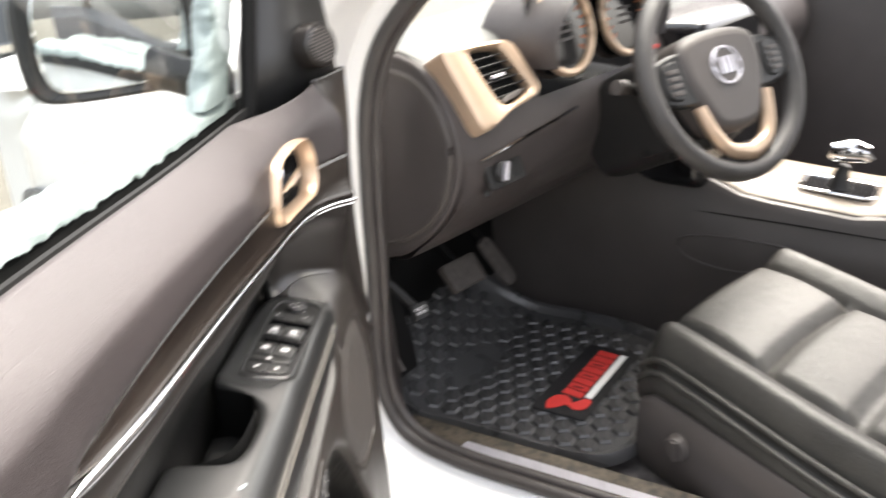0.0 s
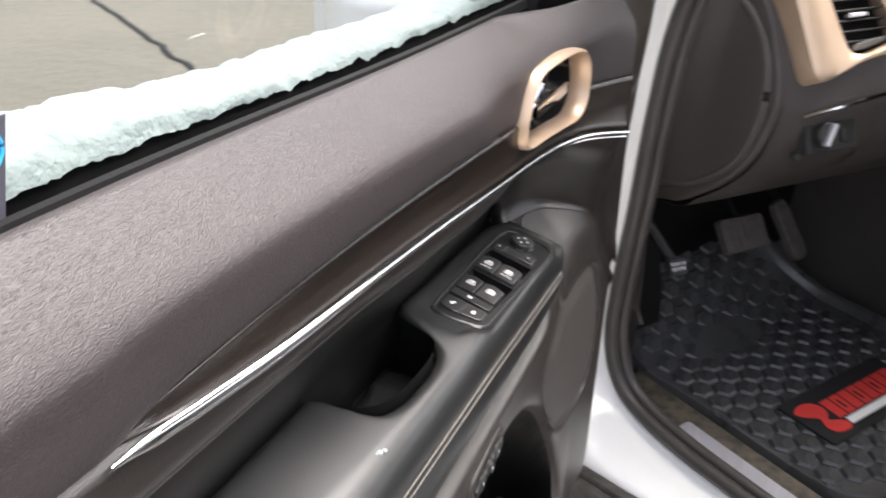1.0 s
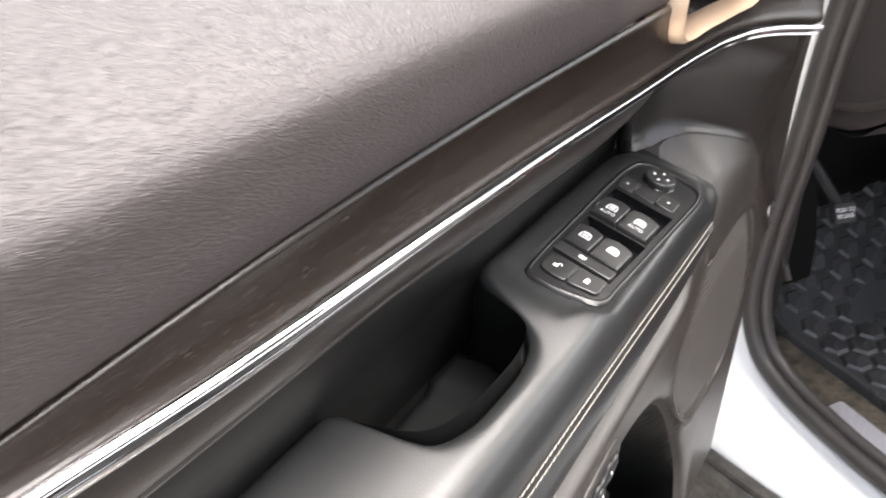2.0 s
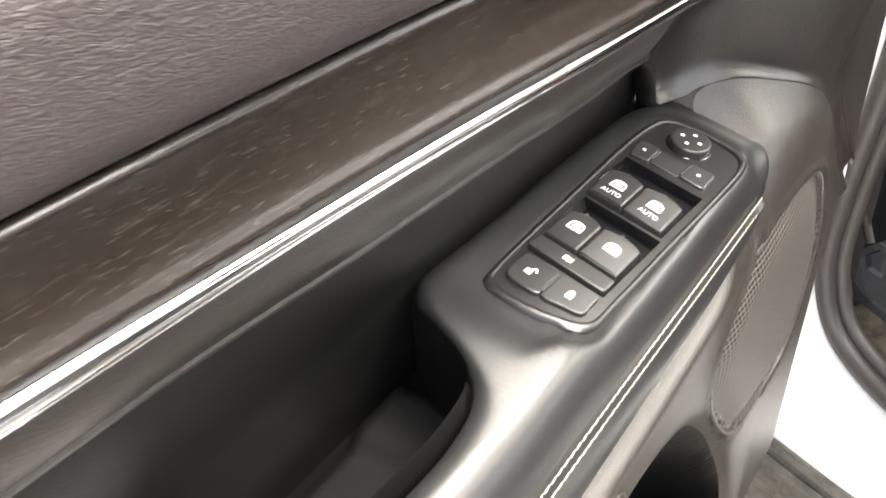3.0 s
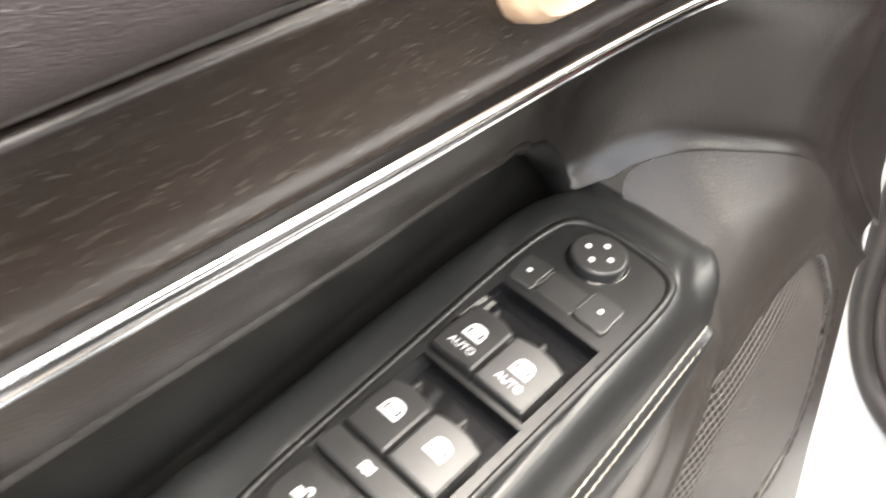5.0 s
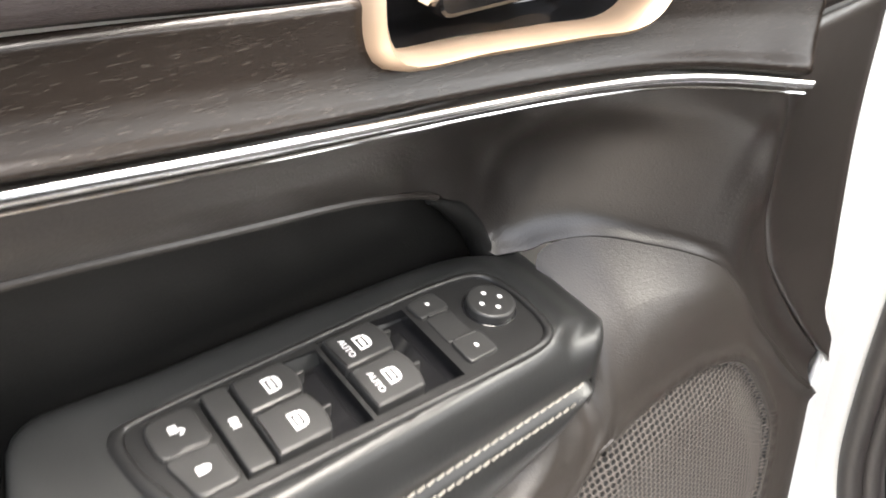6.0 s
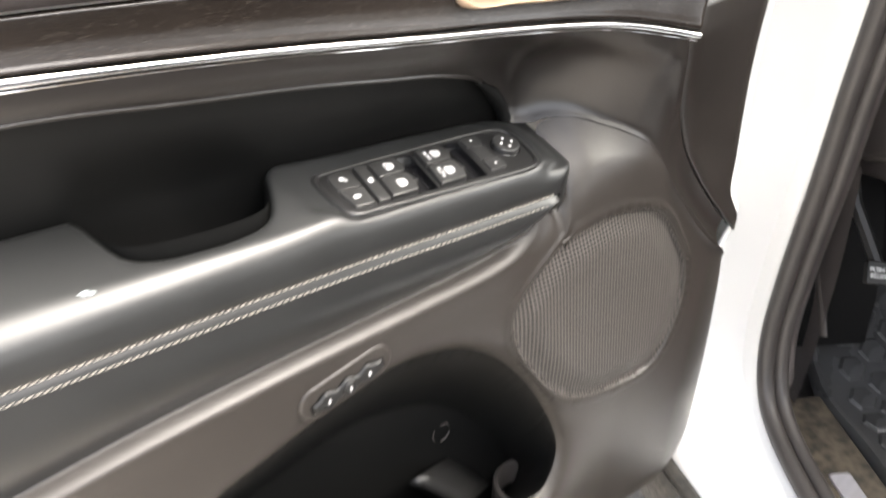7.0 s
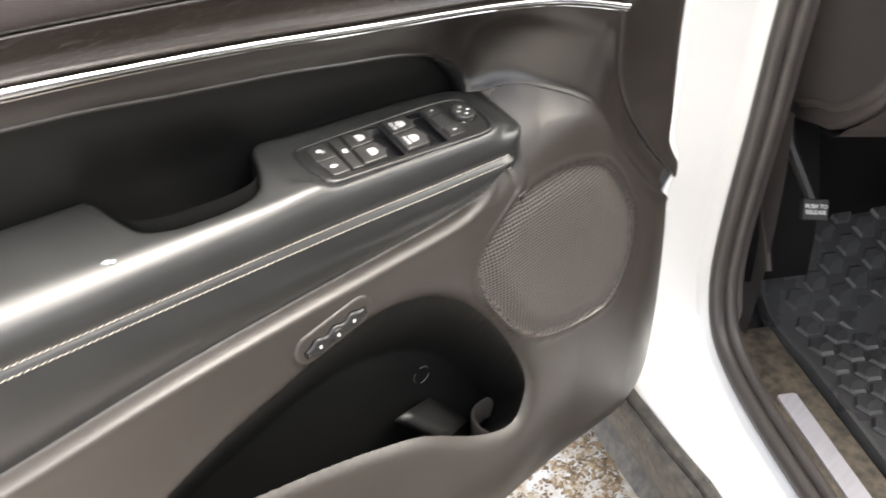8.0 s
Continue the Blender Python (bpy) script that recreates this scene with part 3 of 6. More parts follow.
# armrest with its switch pod
y_knee = line((-1.05, 0.056), (-0.58, 0.054), (-0.46, 0.044), (-0.39, 0.040), (-0.32, 0.036), (-0.08, 0.035))


def armrest():
    n_top, n_arc, n_side = 26, 12, 12
    us = np.r_[np.linspace(0, 1, 230), 1, 1, 1]
    ends = np.r_[np.zeros(230), 1, 2, 3]
    cols = 2 + n_top + n_arc + 3 + n_side
    P = np.zeros((len(us), cols, 3))
    x_end = np.r_[-0.089, -0.089, np.linspace(-0.0885, -0.093, n_top), np.linspace(-0.094, -0.112, n_arc), -0.113, -0.113, -0.113, np.linspace(-0.113, -0.118, n_side)]
    for c in range(cols):
        x = DOOR_LEFT + us * (x_end[c] - DOOR_LEFT)
        yi, zt, zs, zc = y_inner(x), z_top(x), z_stitch(x), z_crease(np.minimum(x, -0.114))
        ya = np.minimum(y_knee(x), yi - 0.002)
        top = lambda y: zt + 0.0028 * step((x + 0.37) / 0.06) - 0.25 * (0.103 - y)
        z_a = top(ya)
        if c == 0:
            y, z = yi - 0.001, top(yi) - 0.012
        elif c == 1:
            y, z = yi + 0.0004, top(yi) - 0.0085
        elif c < 2 + n_top:
            k = (c - 2) / (n_top - 1)
            y = yi - 0.001 + (ya - yi + 0.001) * k
            z = top(y) - 0.005 * np.exp(-np.clip((yi - y) / 0.004, 0, 20) ** 1.4)
        elif c < 2 + n_top + n_arc:
            k = (c - 1 - n_top) / n_arc
            # rolls over from the sloping top into the upright stitched face
            knee = z_a - 0.25 * (ya - 0.0235)
            y = (1 - k) ** 2 * ya + (1 - (1 - k) ** 2) * 0.0235
            z = (1 - k) ** 2 * z_a + 2 * k * (1 - k) * knee + k * k * (zs + 0.003)
        elif c < 5 + n_top + n_arc:
            k = c - 2 - n_top - n_arc
            y = 0 * x + (0.0232, 0.0262, 0.0232)[k]
            z = zs - (0.0035, 0.0065, 0.0095)[k]
        else:
            k = (c - 5 - n_top - n_arc + 1) / n_side
            z0 = zs - 0.0095
            z = z0 + (zc + 0.001 - z0) * k
            y = 0.0232 - 0.003 * math.sin(math.pi * min(1, k * 0.9)) + 0.012 * k**3 + 0 * x
        e = ends
        P[:, c, 0] = x + np.choose(e.astype(int), (0, 0.003, 0.0055, 0.0062))
        P[:, c, 1] = y + np.where(e > 0, np.choose(e.astype(int), (0, 0.0004, 0.002, 0.006)) * (1 if c > 8 else 0), 0)
        P[:, c, 2] = z - np.choose(e.astype(int), (0, 0.0012, 0.005, 0.030)) * (1 if c < 2 + n_top + n_arc else 0.3)
    # let the switch panel into the pod's top
    q = P.reshape(-1, 3)
    rel = q - PANEL_AT
    uv = np.stack([rel @ np.array([0.997, -0.067, -0.045]), rel @ np.array([0.076, 0.968, 0.24])], -1) * 1000
    d, _ = signed(uv, PANEL_OUT)
    plane = PANEL_AT[2] - ((rel[:, 0] * PANEL_N[0] + rel[:, 1] * PANEL_N[1]) / PANEL_N[2])
    # the pod swells up to the panel's rim and drops away under it
    col = np.tile(np.r_[np.ones(2 + n_top), (1 - np.linspace(0, 1, n_arc)) ** 1.2, np.zeros(3 + n_side)], len(us))
    reach = 10 + 18 * step((uv[:, 1] + 26) / 10)
    lift = (1 - step((d - 1) / reach)) * col * (d > -5.5)
    q[:, 2] += lift * (plane - 0.0022 - 0.0014 * (d < -1) - q[:, 2])
    q[:, 2] -= np.where((d < -5.5) & (q[:, 2] > 1.0), np.maximum(q[:, 2] - plane + 0.012, 0), 0)
    return sheet(P, flip=True)


PANEL_AT = np.array([-0.2263, 0.0600, 1.0294])
PANEL_N = np.cross([0.997, -0.067, -0.045], [0.076, 0.968, 0.24])
PANEL_OUT = rounded([(-79, 17), (-66, 21.5), (0, 26.5), (60, 30.5), (88, 30), (100.5, 25.5), (105, 14), (106, 0), (105, -13), (101, -22.5), (90, -27), (60, -28.5), (0, -29.5), (-48, -30.5), (-68, -29.5), (-76, -14), (-80, 3)], 4)
arm = part("armrest", armrest(), VINYL, door, "black padded armrest with cream double stitching", 50)


def stitching(dz):
    verts, faces = [], []
    x = -0.985
    while x < -0.117:
        z, y = float(z_stitch(x)) + dz, 0.0228
        m = pose(x, y, z, 0, -12, 0)
        base = len(verts)
        for a, b, c in ((-0.0025, -0.0002, 0), (-0.0014, -0.0009, 0.00045), (0.0014, -0.0009, 0.00045), (0.0025, -0.0002, 0), (0.0014, -0.0009, -0.00045), (-0.0014, -0.0009, -0.00045)):
            verts.append(m @ Vector((a, b, c)))
        faces += [(base, base + 1, base + 2, base + 3), (base, base + 3, base + 4, base + 5)]
        x += 0.0050
    return verts, faces


for dz in (-0.0028, -0.0115):
    part("stitching", stitching(dz), THREAD, arm, "cream thread stitches")

# lower panel with map pocket and speaker
POCKET = rounded([(-0.520, 0.790), (-0.432, 0.835), (-0.375, 0.855), (-0.312, 0.875), (-0.265, 0.882), (-0.223, 0.875), (-0.190, 0.860), (-0.154, 0.829), (-0.115, 0.777), (-0.085, 0.720), (-0.076, 0.683), (-0.089, 0.659), (-0.114, 0.649), (-0.163, 0.664), (-0.227, 0.700), (-0.276, 0.717), (-0.337, 0.734), (-0.409, 0.750), (-0.479, 0.767), (-0.510, 0.776)], 6)
SPEAKER = rounded([(0.002, 0.940), (-0.042, 0.947), (-0.089, 0.941), (-0.123, 0.922), (-0.151, 0.891), (-0.151, 0.858), (-0.130, 0.816), (-0.090, 0.762), (-0.048, 0.735), (0.019, 0.721), (0.068, 0.729), (0.093, 0.784), (0.089, 0.842), (0.062, 0.889), (0.035, 0.923)], 6)
x_right = line((0.44, 0.10), (0.45, 0.15), (0.48, 0.184), (0.52, 0.210), (0.57, 0.222), (0.62, 0.217), (0.66, 0.208), (0.74, 0.188), (0.80, 0.172), (0.83, 0.158), (0.845, 0.143), (0.862, 0.126), (1.1, 0.126))
z_bottom = line((-1.05, 0.475), (-0.3, 0.466), (-0.086, 0.459), (-0.01, 0.447), (0.095, 0.443), (0.16, 0.446))


def low_y(x, z):
    plane = 0.022 + (0.94 - z) * 0.020
    top = z_crease(np.clip(x, -1.05, 0.157))
    near = np.clip(top - z, 0, 1)
    ridge = step((x + 0.17) / 0.05)
    edge = line((-0.18, 0.024), (-0.13, 0.030), (-0.112, 0.040), (-0.1, 0.070), (-0.085, 0.086), (-0.063, 0.073), (-0.034, 0.052), (0, 0.033), (0.02, 0.025), (0.05, 0.021), (0.157, 0.020))
    y = plane
    # a sloping shelf beside the pod that rolls over into the upright face
    drop = line((-0.18, 0.016), (-0.12, 0.030), (-0.10, 0.046), (-0.063, 0.044), (-0.034, 0.034), (0, 0.022), (0.04, 0.015), (0.157, 0.014))(np.clip(x, -0.18, 0.157))
    t = near / drop
    roll = np.where(t < 0.62, 1 - t, 0.38 * np.exp(-np.clip(t - 0.62, 0, 9) / 0.38))
    y = y + ridge * (edge(np.clip(x, -0.18, 0.157)) - FILLET(np.clip(x, -0.11, 0.157)) - plane) * roll
    y = y - (1 - ridge) * 0.0012 * np.exp(-((near - 0.010) / 0.016) ** 2) + (1 - ridge) * 0.014 * np.exp(-((near / 0.005) ** 2))
    belly = np.exp(-(((z - 0.60) / 0.085) ** 2)) * step((0.02 - x) / 0.16)
    y = y - 0.034 * belly
    y = y + np.clip((x - 0.125) / 0.10, 0, 2) ** 1.6 * 0.034
    y = y + np.clip((0.53 - z) / 0.085, 0, 1) ** 2 * 0.045
    return y


nx, nz = 380, 180
xs = np.linspace(DOOR_LEFT, 0.126, nx)
s = np.r_[np.linspace(0, 0.90, 125), np.linspace(0.9035, 1, 55)]
X, Sv = np.meshgrid(xs, s, indexing="ij")
Z = z_bottom(X) + (z_crease(X) - z_bottom(X)) * Sv
X = X + (x_right(Z) - 0.126) * step((X + 0.05) / 0.176)
pts = np.stack([X, Z], -1).reshape(-1, 2)
cell = 0.0034
inside = {}
outward = None
for key, poly in (("pocket", POCKET), ("speaker", SPEAKER)):
    d, way = signed(pts, poly)
    snap = np.abs(d) < 0.8 * cell
    pts[snap] -= way[snap] * d[snap, None]
    d[snap] = 0
    inside[key] = d
    outward = way if key == "pocket" else outward
y = low_y(pts[:, 0], pts[:, 1])
zz = pts[:, 1].copy()
dp = inside["pocket"]
# rolled lip round the pocket mouth, and the well behind it
y += 0.009 * np.exp(-np.clip(dp, 0, 1) / 0.006) * (dp >= 0)
deep = step(np.clip(-dp, 0, 1) / 0.022)
well = np.where(dp < 0, 0.009 + 0.075 * deep, 0)
y += well
zz -= np.where(dp < 0, 0.11 * deep, 0)
ds = inside["speaker"]
y += np.where(ds < 0, 0.0035 * step(-ds / 0.003) - 0.006 * step((-ds - 0.003) / 0.03), 0) - 0.0018 * np.exp(-(((ds - 0.004) / 0.003) ** 2))
# the well is wider than its mouth
under = np.where(dp < 0, deep, 0)
V3 = np.c_[pts[:, 0] + 0.034 * outward[:, 0] * under, y, zz + 0.012 * outward[:, 1] * under]
_, quads = sheet(np.zeros((nx, nz, 3)))
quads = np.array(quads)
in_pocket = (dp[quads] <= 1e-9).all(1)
in_speaker = (ds[quads] <= 1e-9).all(1)


def pick(mask):
    q = quads[mask]
    used, back = np.unique(q, return_inverse=True)
    return V3[used], back.reshape(-1, 4).tolist()


ob = part("lower_panel", pick(~in_pocket & ~in_speaker), LOWER, door, "grey-brown moulded plastic lower panel", 60)
# well faces split off in near black: the pocket's shade is coloured in
part("map_pocket", pick(in_pocket), SHADE_BLACK, door, "deep map pocket, dark with painted-in shade", 60)
part("speaker_grille", pick(in_speaker), GRILLE, door, "round-cornered mesh speaker grille", 60)
# outline bead of the speaker
sp = SPEAKER[::2]
part("speaker_rim", tube(np.c_[sp[:, 0], low_y(sp[:, 0], sp[:, 1]) + 0.0012, sp[:, 1]], 0.0017, 6, closed=True, up=(0, 1, 0)), LOWER, door)
# bottle holder: divider fin and ring in the pocket
crest, back, foot = np.array([-0.222, 0.070, 0.696]), np.array([-0.147, 0.112, 0.646]), np.array([-0.164, 0.062, 0.626])
fin = [[crest + (back - crest) * v + (foot - crest) * u for v in np.linspace(0, 1, 5)] for u in np.linspace(0, 1, 6)]
ob = part("pocket_divider", sheet(fin), BLACK, door, "black divider fin in the pocket")
thicken(ob, 0.012, -1)
a = np.linspace(0, 2 * np.pi, 28, endpoint=False)
ring_rows = [np.c_[-0.078 + r * np.cos(a), 0.066 + r * np.sin(a), 0.601 + h + 0 * a] for r, h in ((0.036, -0.03), (0.036, -0.002), (0.034, 0.001), (0.031, 0.001), (0.029, -0.002), (0.029, -0.03))]
part("bottle_ring", sheet(ring_rows, wrap=True), SEATPLASTIC, door, "grey bottle holder ring")
a = np.linspace(0.4, 1.75, 9)
for k in range(3):
    q = a + k * 2.0944
    part("recycling_mark", tube(np.c_[-0.1635 + 0.011 * np.cos(q), 0.1075 + 0 * a, 0.692 + 0.011 * np.sin(q)], 0.0007, 5, up=(0, 1, 0)), SEATPLASTIC, door)

# handle: bronze surround, dark bowl, chrome lever
hy = lambda x: 0.048 - 0.014 * np.clip((x + 0.205) / 0.15, 0, 1.3)
mid = HANDLE.mean(0)
inner = mid + (HANDLE - mid) * np.array([0.895, 0.855])
rows = []
for k, (f, dy) in enumerate(((0.0, 0.012), (0.02, 0.0), (0.15, -0.0075), (0.5, -0.010), (0.85, -0.0065), (1.0, 0.002), (1.0, 0.016))):
    o = HANDLE + (inner - HANDLE) * f
    rows.append(np.c_[o[:, 0], hy(o[:, 0]) + dy, o[:, 1]])
handle = part("door_handle", sheet(rows, wrap=True), BRONZE, door, "satin bronze surround with chrome pull lever")
rows = []
for f, dy in ((1.0, 0.010), (0.97, 0.026), (0.85, 0.036), (0.4, 0.040), (0.02, 0.041)):
    o = mid + (inner - mid) * f
    rows.append(np.c_[o[:, 0], hy(o[:, 0]) + dy, o[:, 1]])
part("handle_bowl", sheet(rows, wrap=True), GLOSS, handle, "glossy black bowl")
lever = [[(x, 0.041 + 0.014 * (1 - u) - 0.006 * math.sin(u * 3.14), 1.1755 + 0.004 * u + h - 0.012 * (x + 0.15)) for u, h in ((0, -0.006), (0.25, -0.001), (0.5, 0.001), (0.8, -0.001), (1, -0.004), (1, -0.010), (0.6, -0.010))] for x in np.linspace(-0.170, -0.080, 14)]
lv = sheet(np.array(lever), wrap=True)
part("lever", lv, CHROME, handle, "polished chrome lever")
part("lever_pivot", tube([(-0.166, 0.060, 1.164), (-0.162, 0.048, 1.184), (-0.154, 0.044, 1.196)], [0.005, 0.006, 0.003], 8), CHROME, handle)
part("lever_pad", plate(box_outline(-0.165, 1.156, -0.090, 1.170, 0.006), -0.060, -0.054, 0.002, Matrix.Rotation(radians(90), 4, "X")), GLOSS, handle)

# lock pin on the top roll
part("lock_grommet", disc(0.0098, -0.003, 0.0014, 0.0010, pose(-0.716, 0.075, 1.2540, 26, 0, 0)), LEATHER, door)
part("lock_pin", disc(0.0036, 0.0, 0.019, 0.0015, pose(-0.716, 0.075, 1.2545, 8, 0, 0)), SATIN, door, "short metal lock pin")

# seat memory switch
mm = Matrix.Translation((-0.320, 0.0235, 0.8985)) @ pose(0, 0, 0, 90, 0, 0) @ pose(0, 0, 0, 0, 0, 14) @ Matrix.Diagonal((1.2, 1.2, 1.1, 1))
memory = part("memory_switch", plate(box_outline(-0.034, -0.0125, 0.034, 0.0125, 0.0118, 6), -0.004, 0.0032, 0.0022, mm, 3), LOWER, door, "raised oval seat memory switch")
wavy = [(x, 0.0052 + 0.0016 * math.cos(x * 420)) for x in np.linspace(0.022, -0.022, 19)]
outline = wavy + [(-0.0255, 0.003), (-0.0255, -0.003)] + [(x, -y) for x, y in wavy[::-1]] + [(0.0255, -0.003), (0.0255, 0.003)]
part("memory_groove", plate([(x * 1.07, y * 1.16) for x, y in outline], 0.0, 0.0035, 0.0003, mm @ Matrix.Translation((0, -0.002, 0))), DARKRUB, memory)
mk = part("memory_key", plate(outline, 0.0, 0.0056, 0.0018, mm @ Matrix.Translation((0, -0.002, 0)), 3), BLACK, memory, "wavy black three-place key")
part("set_button", disc(0.0048, 0.004, 0.0072, 0.0014, mm @ Matrix.Translation((0, -0.002, 0)), 18), BLACK, memory)
for dx, h in ((-0.015, 0.0056), (0.0, 0.0072), (0.015, 0.0056)):
    part("memory_mark", bar((dx - 0.0006, -0.0034, h), (dx + 0.0006, -0.0006, h + 0.0002), 0, mm), MARK, memory)

# outer skin, belt rubber, glass, sail panel
xs = np.linspace(-1.04, 0.27, 60)
prof = ((1.225, 0.018), (1.238, 0.022), (1.20, 0.034), (1.10, 0.055), (0.95, 0.066), (0.8, 0.068), (0.62, 0.058), (0.48, 0.034), (0.44, 0.012), (0.442, -0.006))
P = []
for x in xs:
    dz = float(z_belt(min(x, 0.14))) - 1.25
    P.append([(x + (0 if z > 0.7 else -0.02 * step((x - 0.15) / 0.1)), 0.128 + b + 0.02 * step((x - 0.1) / 0.2), z + dz * step((z - 1.0) / 0.2)) for z, b in prof])
ob = part("outer_skin", sheet(np.array(P)), WHITE, door, "white painted outer skin", 50)
thicken(ob, 0.012, 1)
ob = part("inner_shell", sheet([[(x, 0.128, z) for z in np.linspace(0.455, 1.232, 12)] for x in np.linspace(-1.035, 0.235, 16)]), WHITE, door)
thicken(ob, 0.006, -1)
# white hem along the door's front edge
P = []
for z in np.linspace(0.47, 1.24, 40):
    xf = float(x_right(z)) if z < 0.862 else float(x_front(z))
    yf = float(low_y(np.array(xf), np.array(z))) if z < 0.862 else float(y_front(z))
    P.append([(xf - 0.004, yf + 0.006, z), (xf + 0.006, yf + 0.008, z), (xf + 0.016, yf + 0.018, z), (max(xf + 0.02, 0.20), 0.10, z), (max(xf + 0.022, 0.235), 0.135, z)])
ob = part("hinge_hem", sheet(np.array(P), flip=True), WHITE, door, "white painted hinge side", 50)
thicken(ob, 0.004, 1)
xs = np.linspace(DOOR_LEFT, 0.06, 80)
part("belt_rubber", sheet([[(x, 0.0965, float(z_belt(x)) - 0.006), (x, 0.0985, float(z_belt(x)) + 0.002), (x, 0.102, float(z_belt(x)) + 0.003), (x, 0.105, float(z_belt(x)) - 0.004), (x, 0.110, float(z_belt(x)) - 0.002), (x, 0.114, float(z_belt(x)) - 0.004), (x, 0.1145, float(z_belt(x)) - 0.03)] for x in xs]), DARKRUB, door, "black window belt rubber", 40)
P = [[(x, 0.126, float(z_belt(x)) - 0.03), (x, 0.126, float(z_belt(x)) + 0.004), (x, 0.136, float(z_belt(x)) + 0.006), (x, 0.176, float(z_belt(x)) + 0.001), (x, 0.184, float(z_belt(x)) - 0.02)] for x in xs]
part("outer_moulding", sheet(np.array(P)), DARKRUB, door, "black outer window moulding", 40)
lean = 0.22
P = [[(x - 0.30 * v * step((x + 0.25) / 0.3), 0.115 - lean * v * 0.5 * v, 1.235 + v) for v in np.linspace(0, 0.42, 9)] for x in np.linspace(DOOR_LEFT, 0.03, 30)]
ob = part("window_glass", sheet(np.array(P)), GLASS, door, "clear raised side window")
ob.visible_shadow = False
sail = [[(-0.040, 0.098, 1.215), (0.120, 0.012, 1.215)], [(-0.012, 0.090, 1.30), (0.116, 0.014, 1.30)], [(0.006, 0.083, 1.36), (0.108, 0.018, 1.36)], [(0.022, 0.076, 1.42), (0.098, 0.022, 1.42)]]
ob = part("mirror_sail", sheet(np.swapaxes(np.array(sail), 0, 1)), BLACK, door, "black mirror sail panel")
thicken(ob, 0.02, -1)
part("sail_channel", tube([(-0.042, 0.100, 1.225), (-0.014, 0.092, 1.30), (0.004, 0.085, 1.36), (0.020, 0.078, 1.42)], 0.009, 8), DARKRUB, door)
tm = Matrix.Translation((0.075, 0.040, 1.292)) @ (Vector((-0.55, -0.85, 0.1)).to_track_quat("Z", "Y").to_matrix().to_4x4())
tw = part("tweeter", disc(0.029, -0.03, 0.030, 0.008, tm), SOFT, door, "round tweeter pod")
part("tweeter_grille", disc(0.023, 0.028, 0.0315, 0.002, tm), GRILLE, tw)


# exterior mirror
def mirror():
    out = rounded([(-0.125, -0.075), (-0.135, -0.02), (-0.125, 0.055), (-0.08, 0.085), (0.06, 0.09), (0.115, 0.075), (0.125, 0.02), (0.115, -0.065), (0.07, -0.085), (-0.07, -0.088)], 4)
    way = Vector((-0.93, -0.33, 0.03)).normalized()
    m = Matrix.Translation((0.150, 0.292, 1.332)) @ way.to_track_quat("Z", "Y").to_matrix().to_4x4()
    glass = np.c_[-0.122 + (out[:, 0] + 0.135) * 0.76, out[:, 1] * 0.86]
    out = np.c_[-0.145 + (out[:, 0] + 0.135) * 0.912, out[:, 1]]
    rows = [np.c_[out * s, np.full(len(out), h)] for s, h in ((0.86, 0.004), (0.96, 0.010), (1.02, 0.006), (1.06, -0.02), (1.0, -0.06), (0.75, -0.10), (0.3, -0.12), (0.02, -0.122))]
    v, f = sheet(rows, wrap=True)
    mi = part("side_mirror", ([m @ Vector(p) for p in v], f), BLACK, door, "black exterior mirror")
    part("mirror_glass", plate(glass, -0.004, 0.0075, 0.002, m), MIRROR, mi, "clear mirror glass")
    part("mirror_arm", tube([(0.07, 0.15, 1.262), (0.11, 0.21, 1.262), (0.15, 0.27, 1.275)], [0.03, 0.028, 0.03], 10, flat=0.6), BLACK, mi)


mirror()


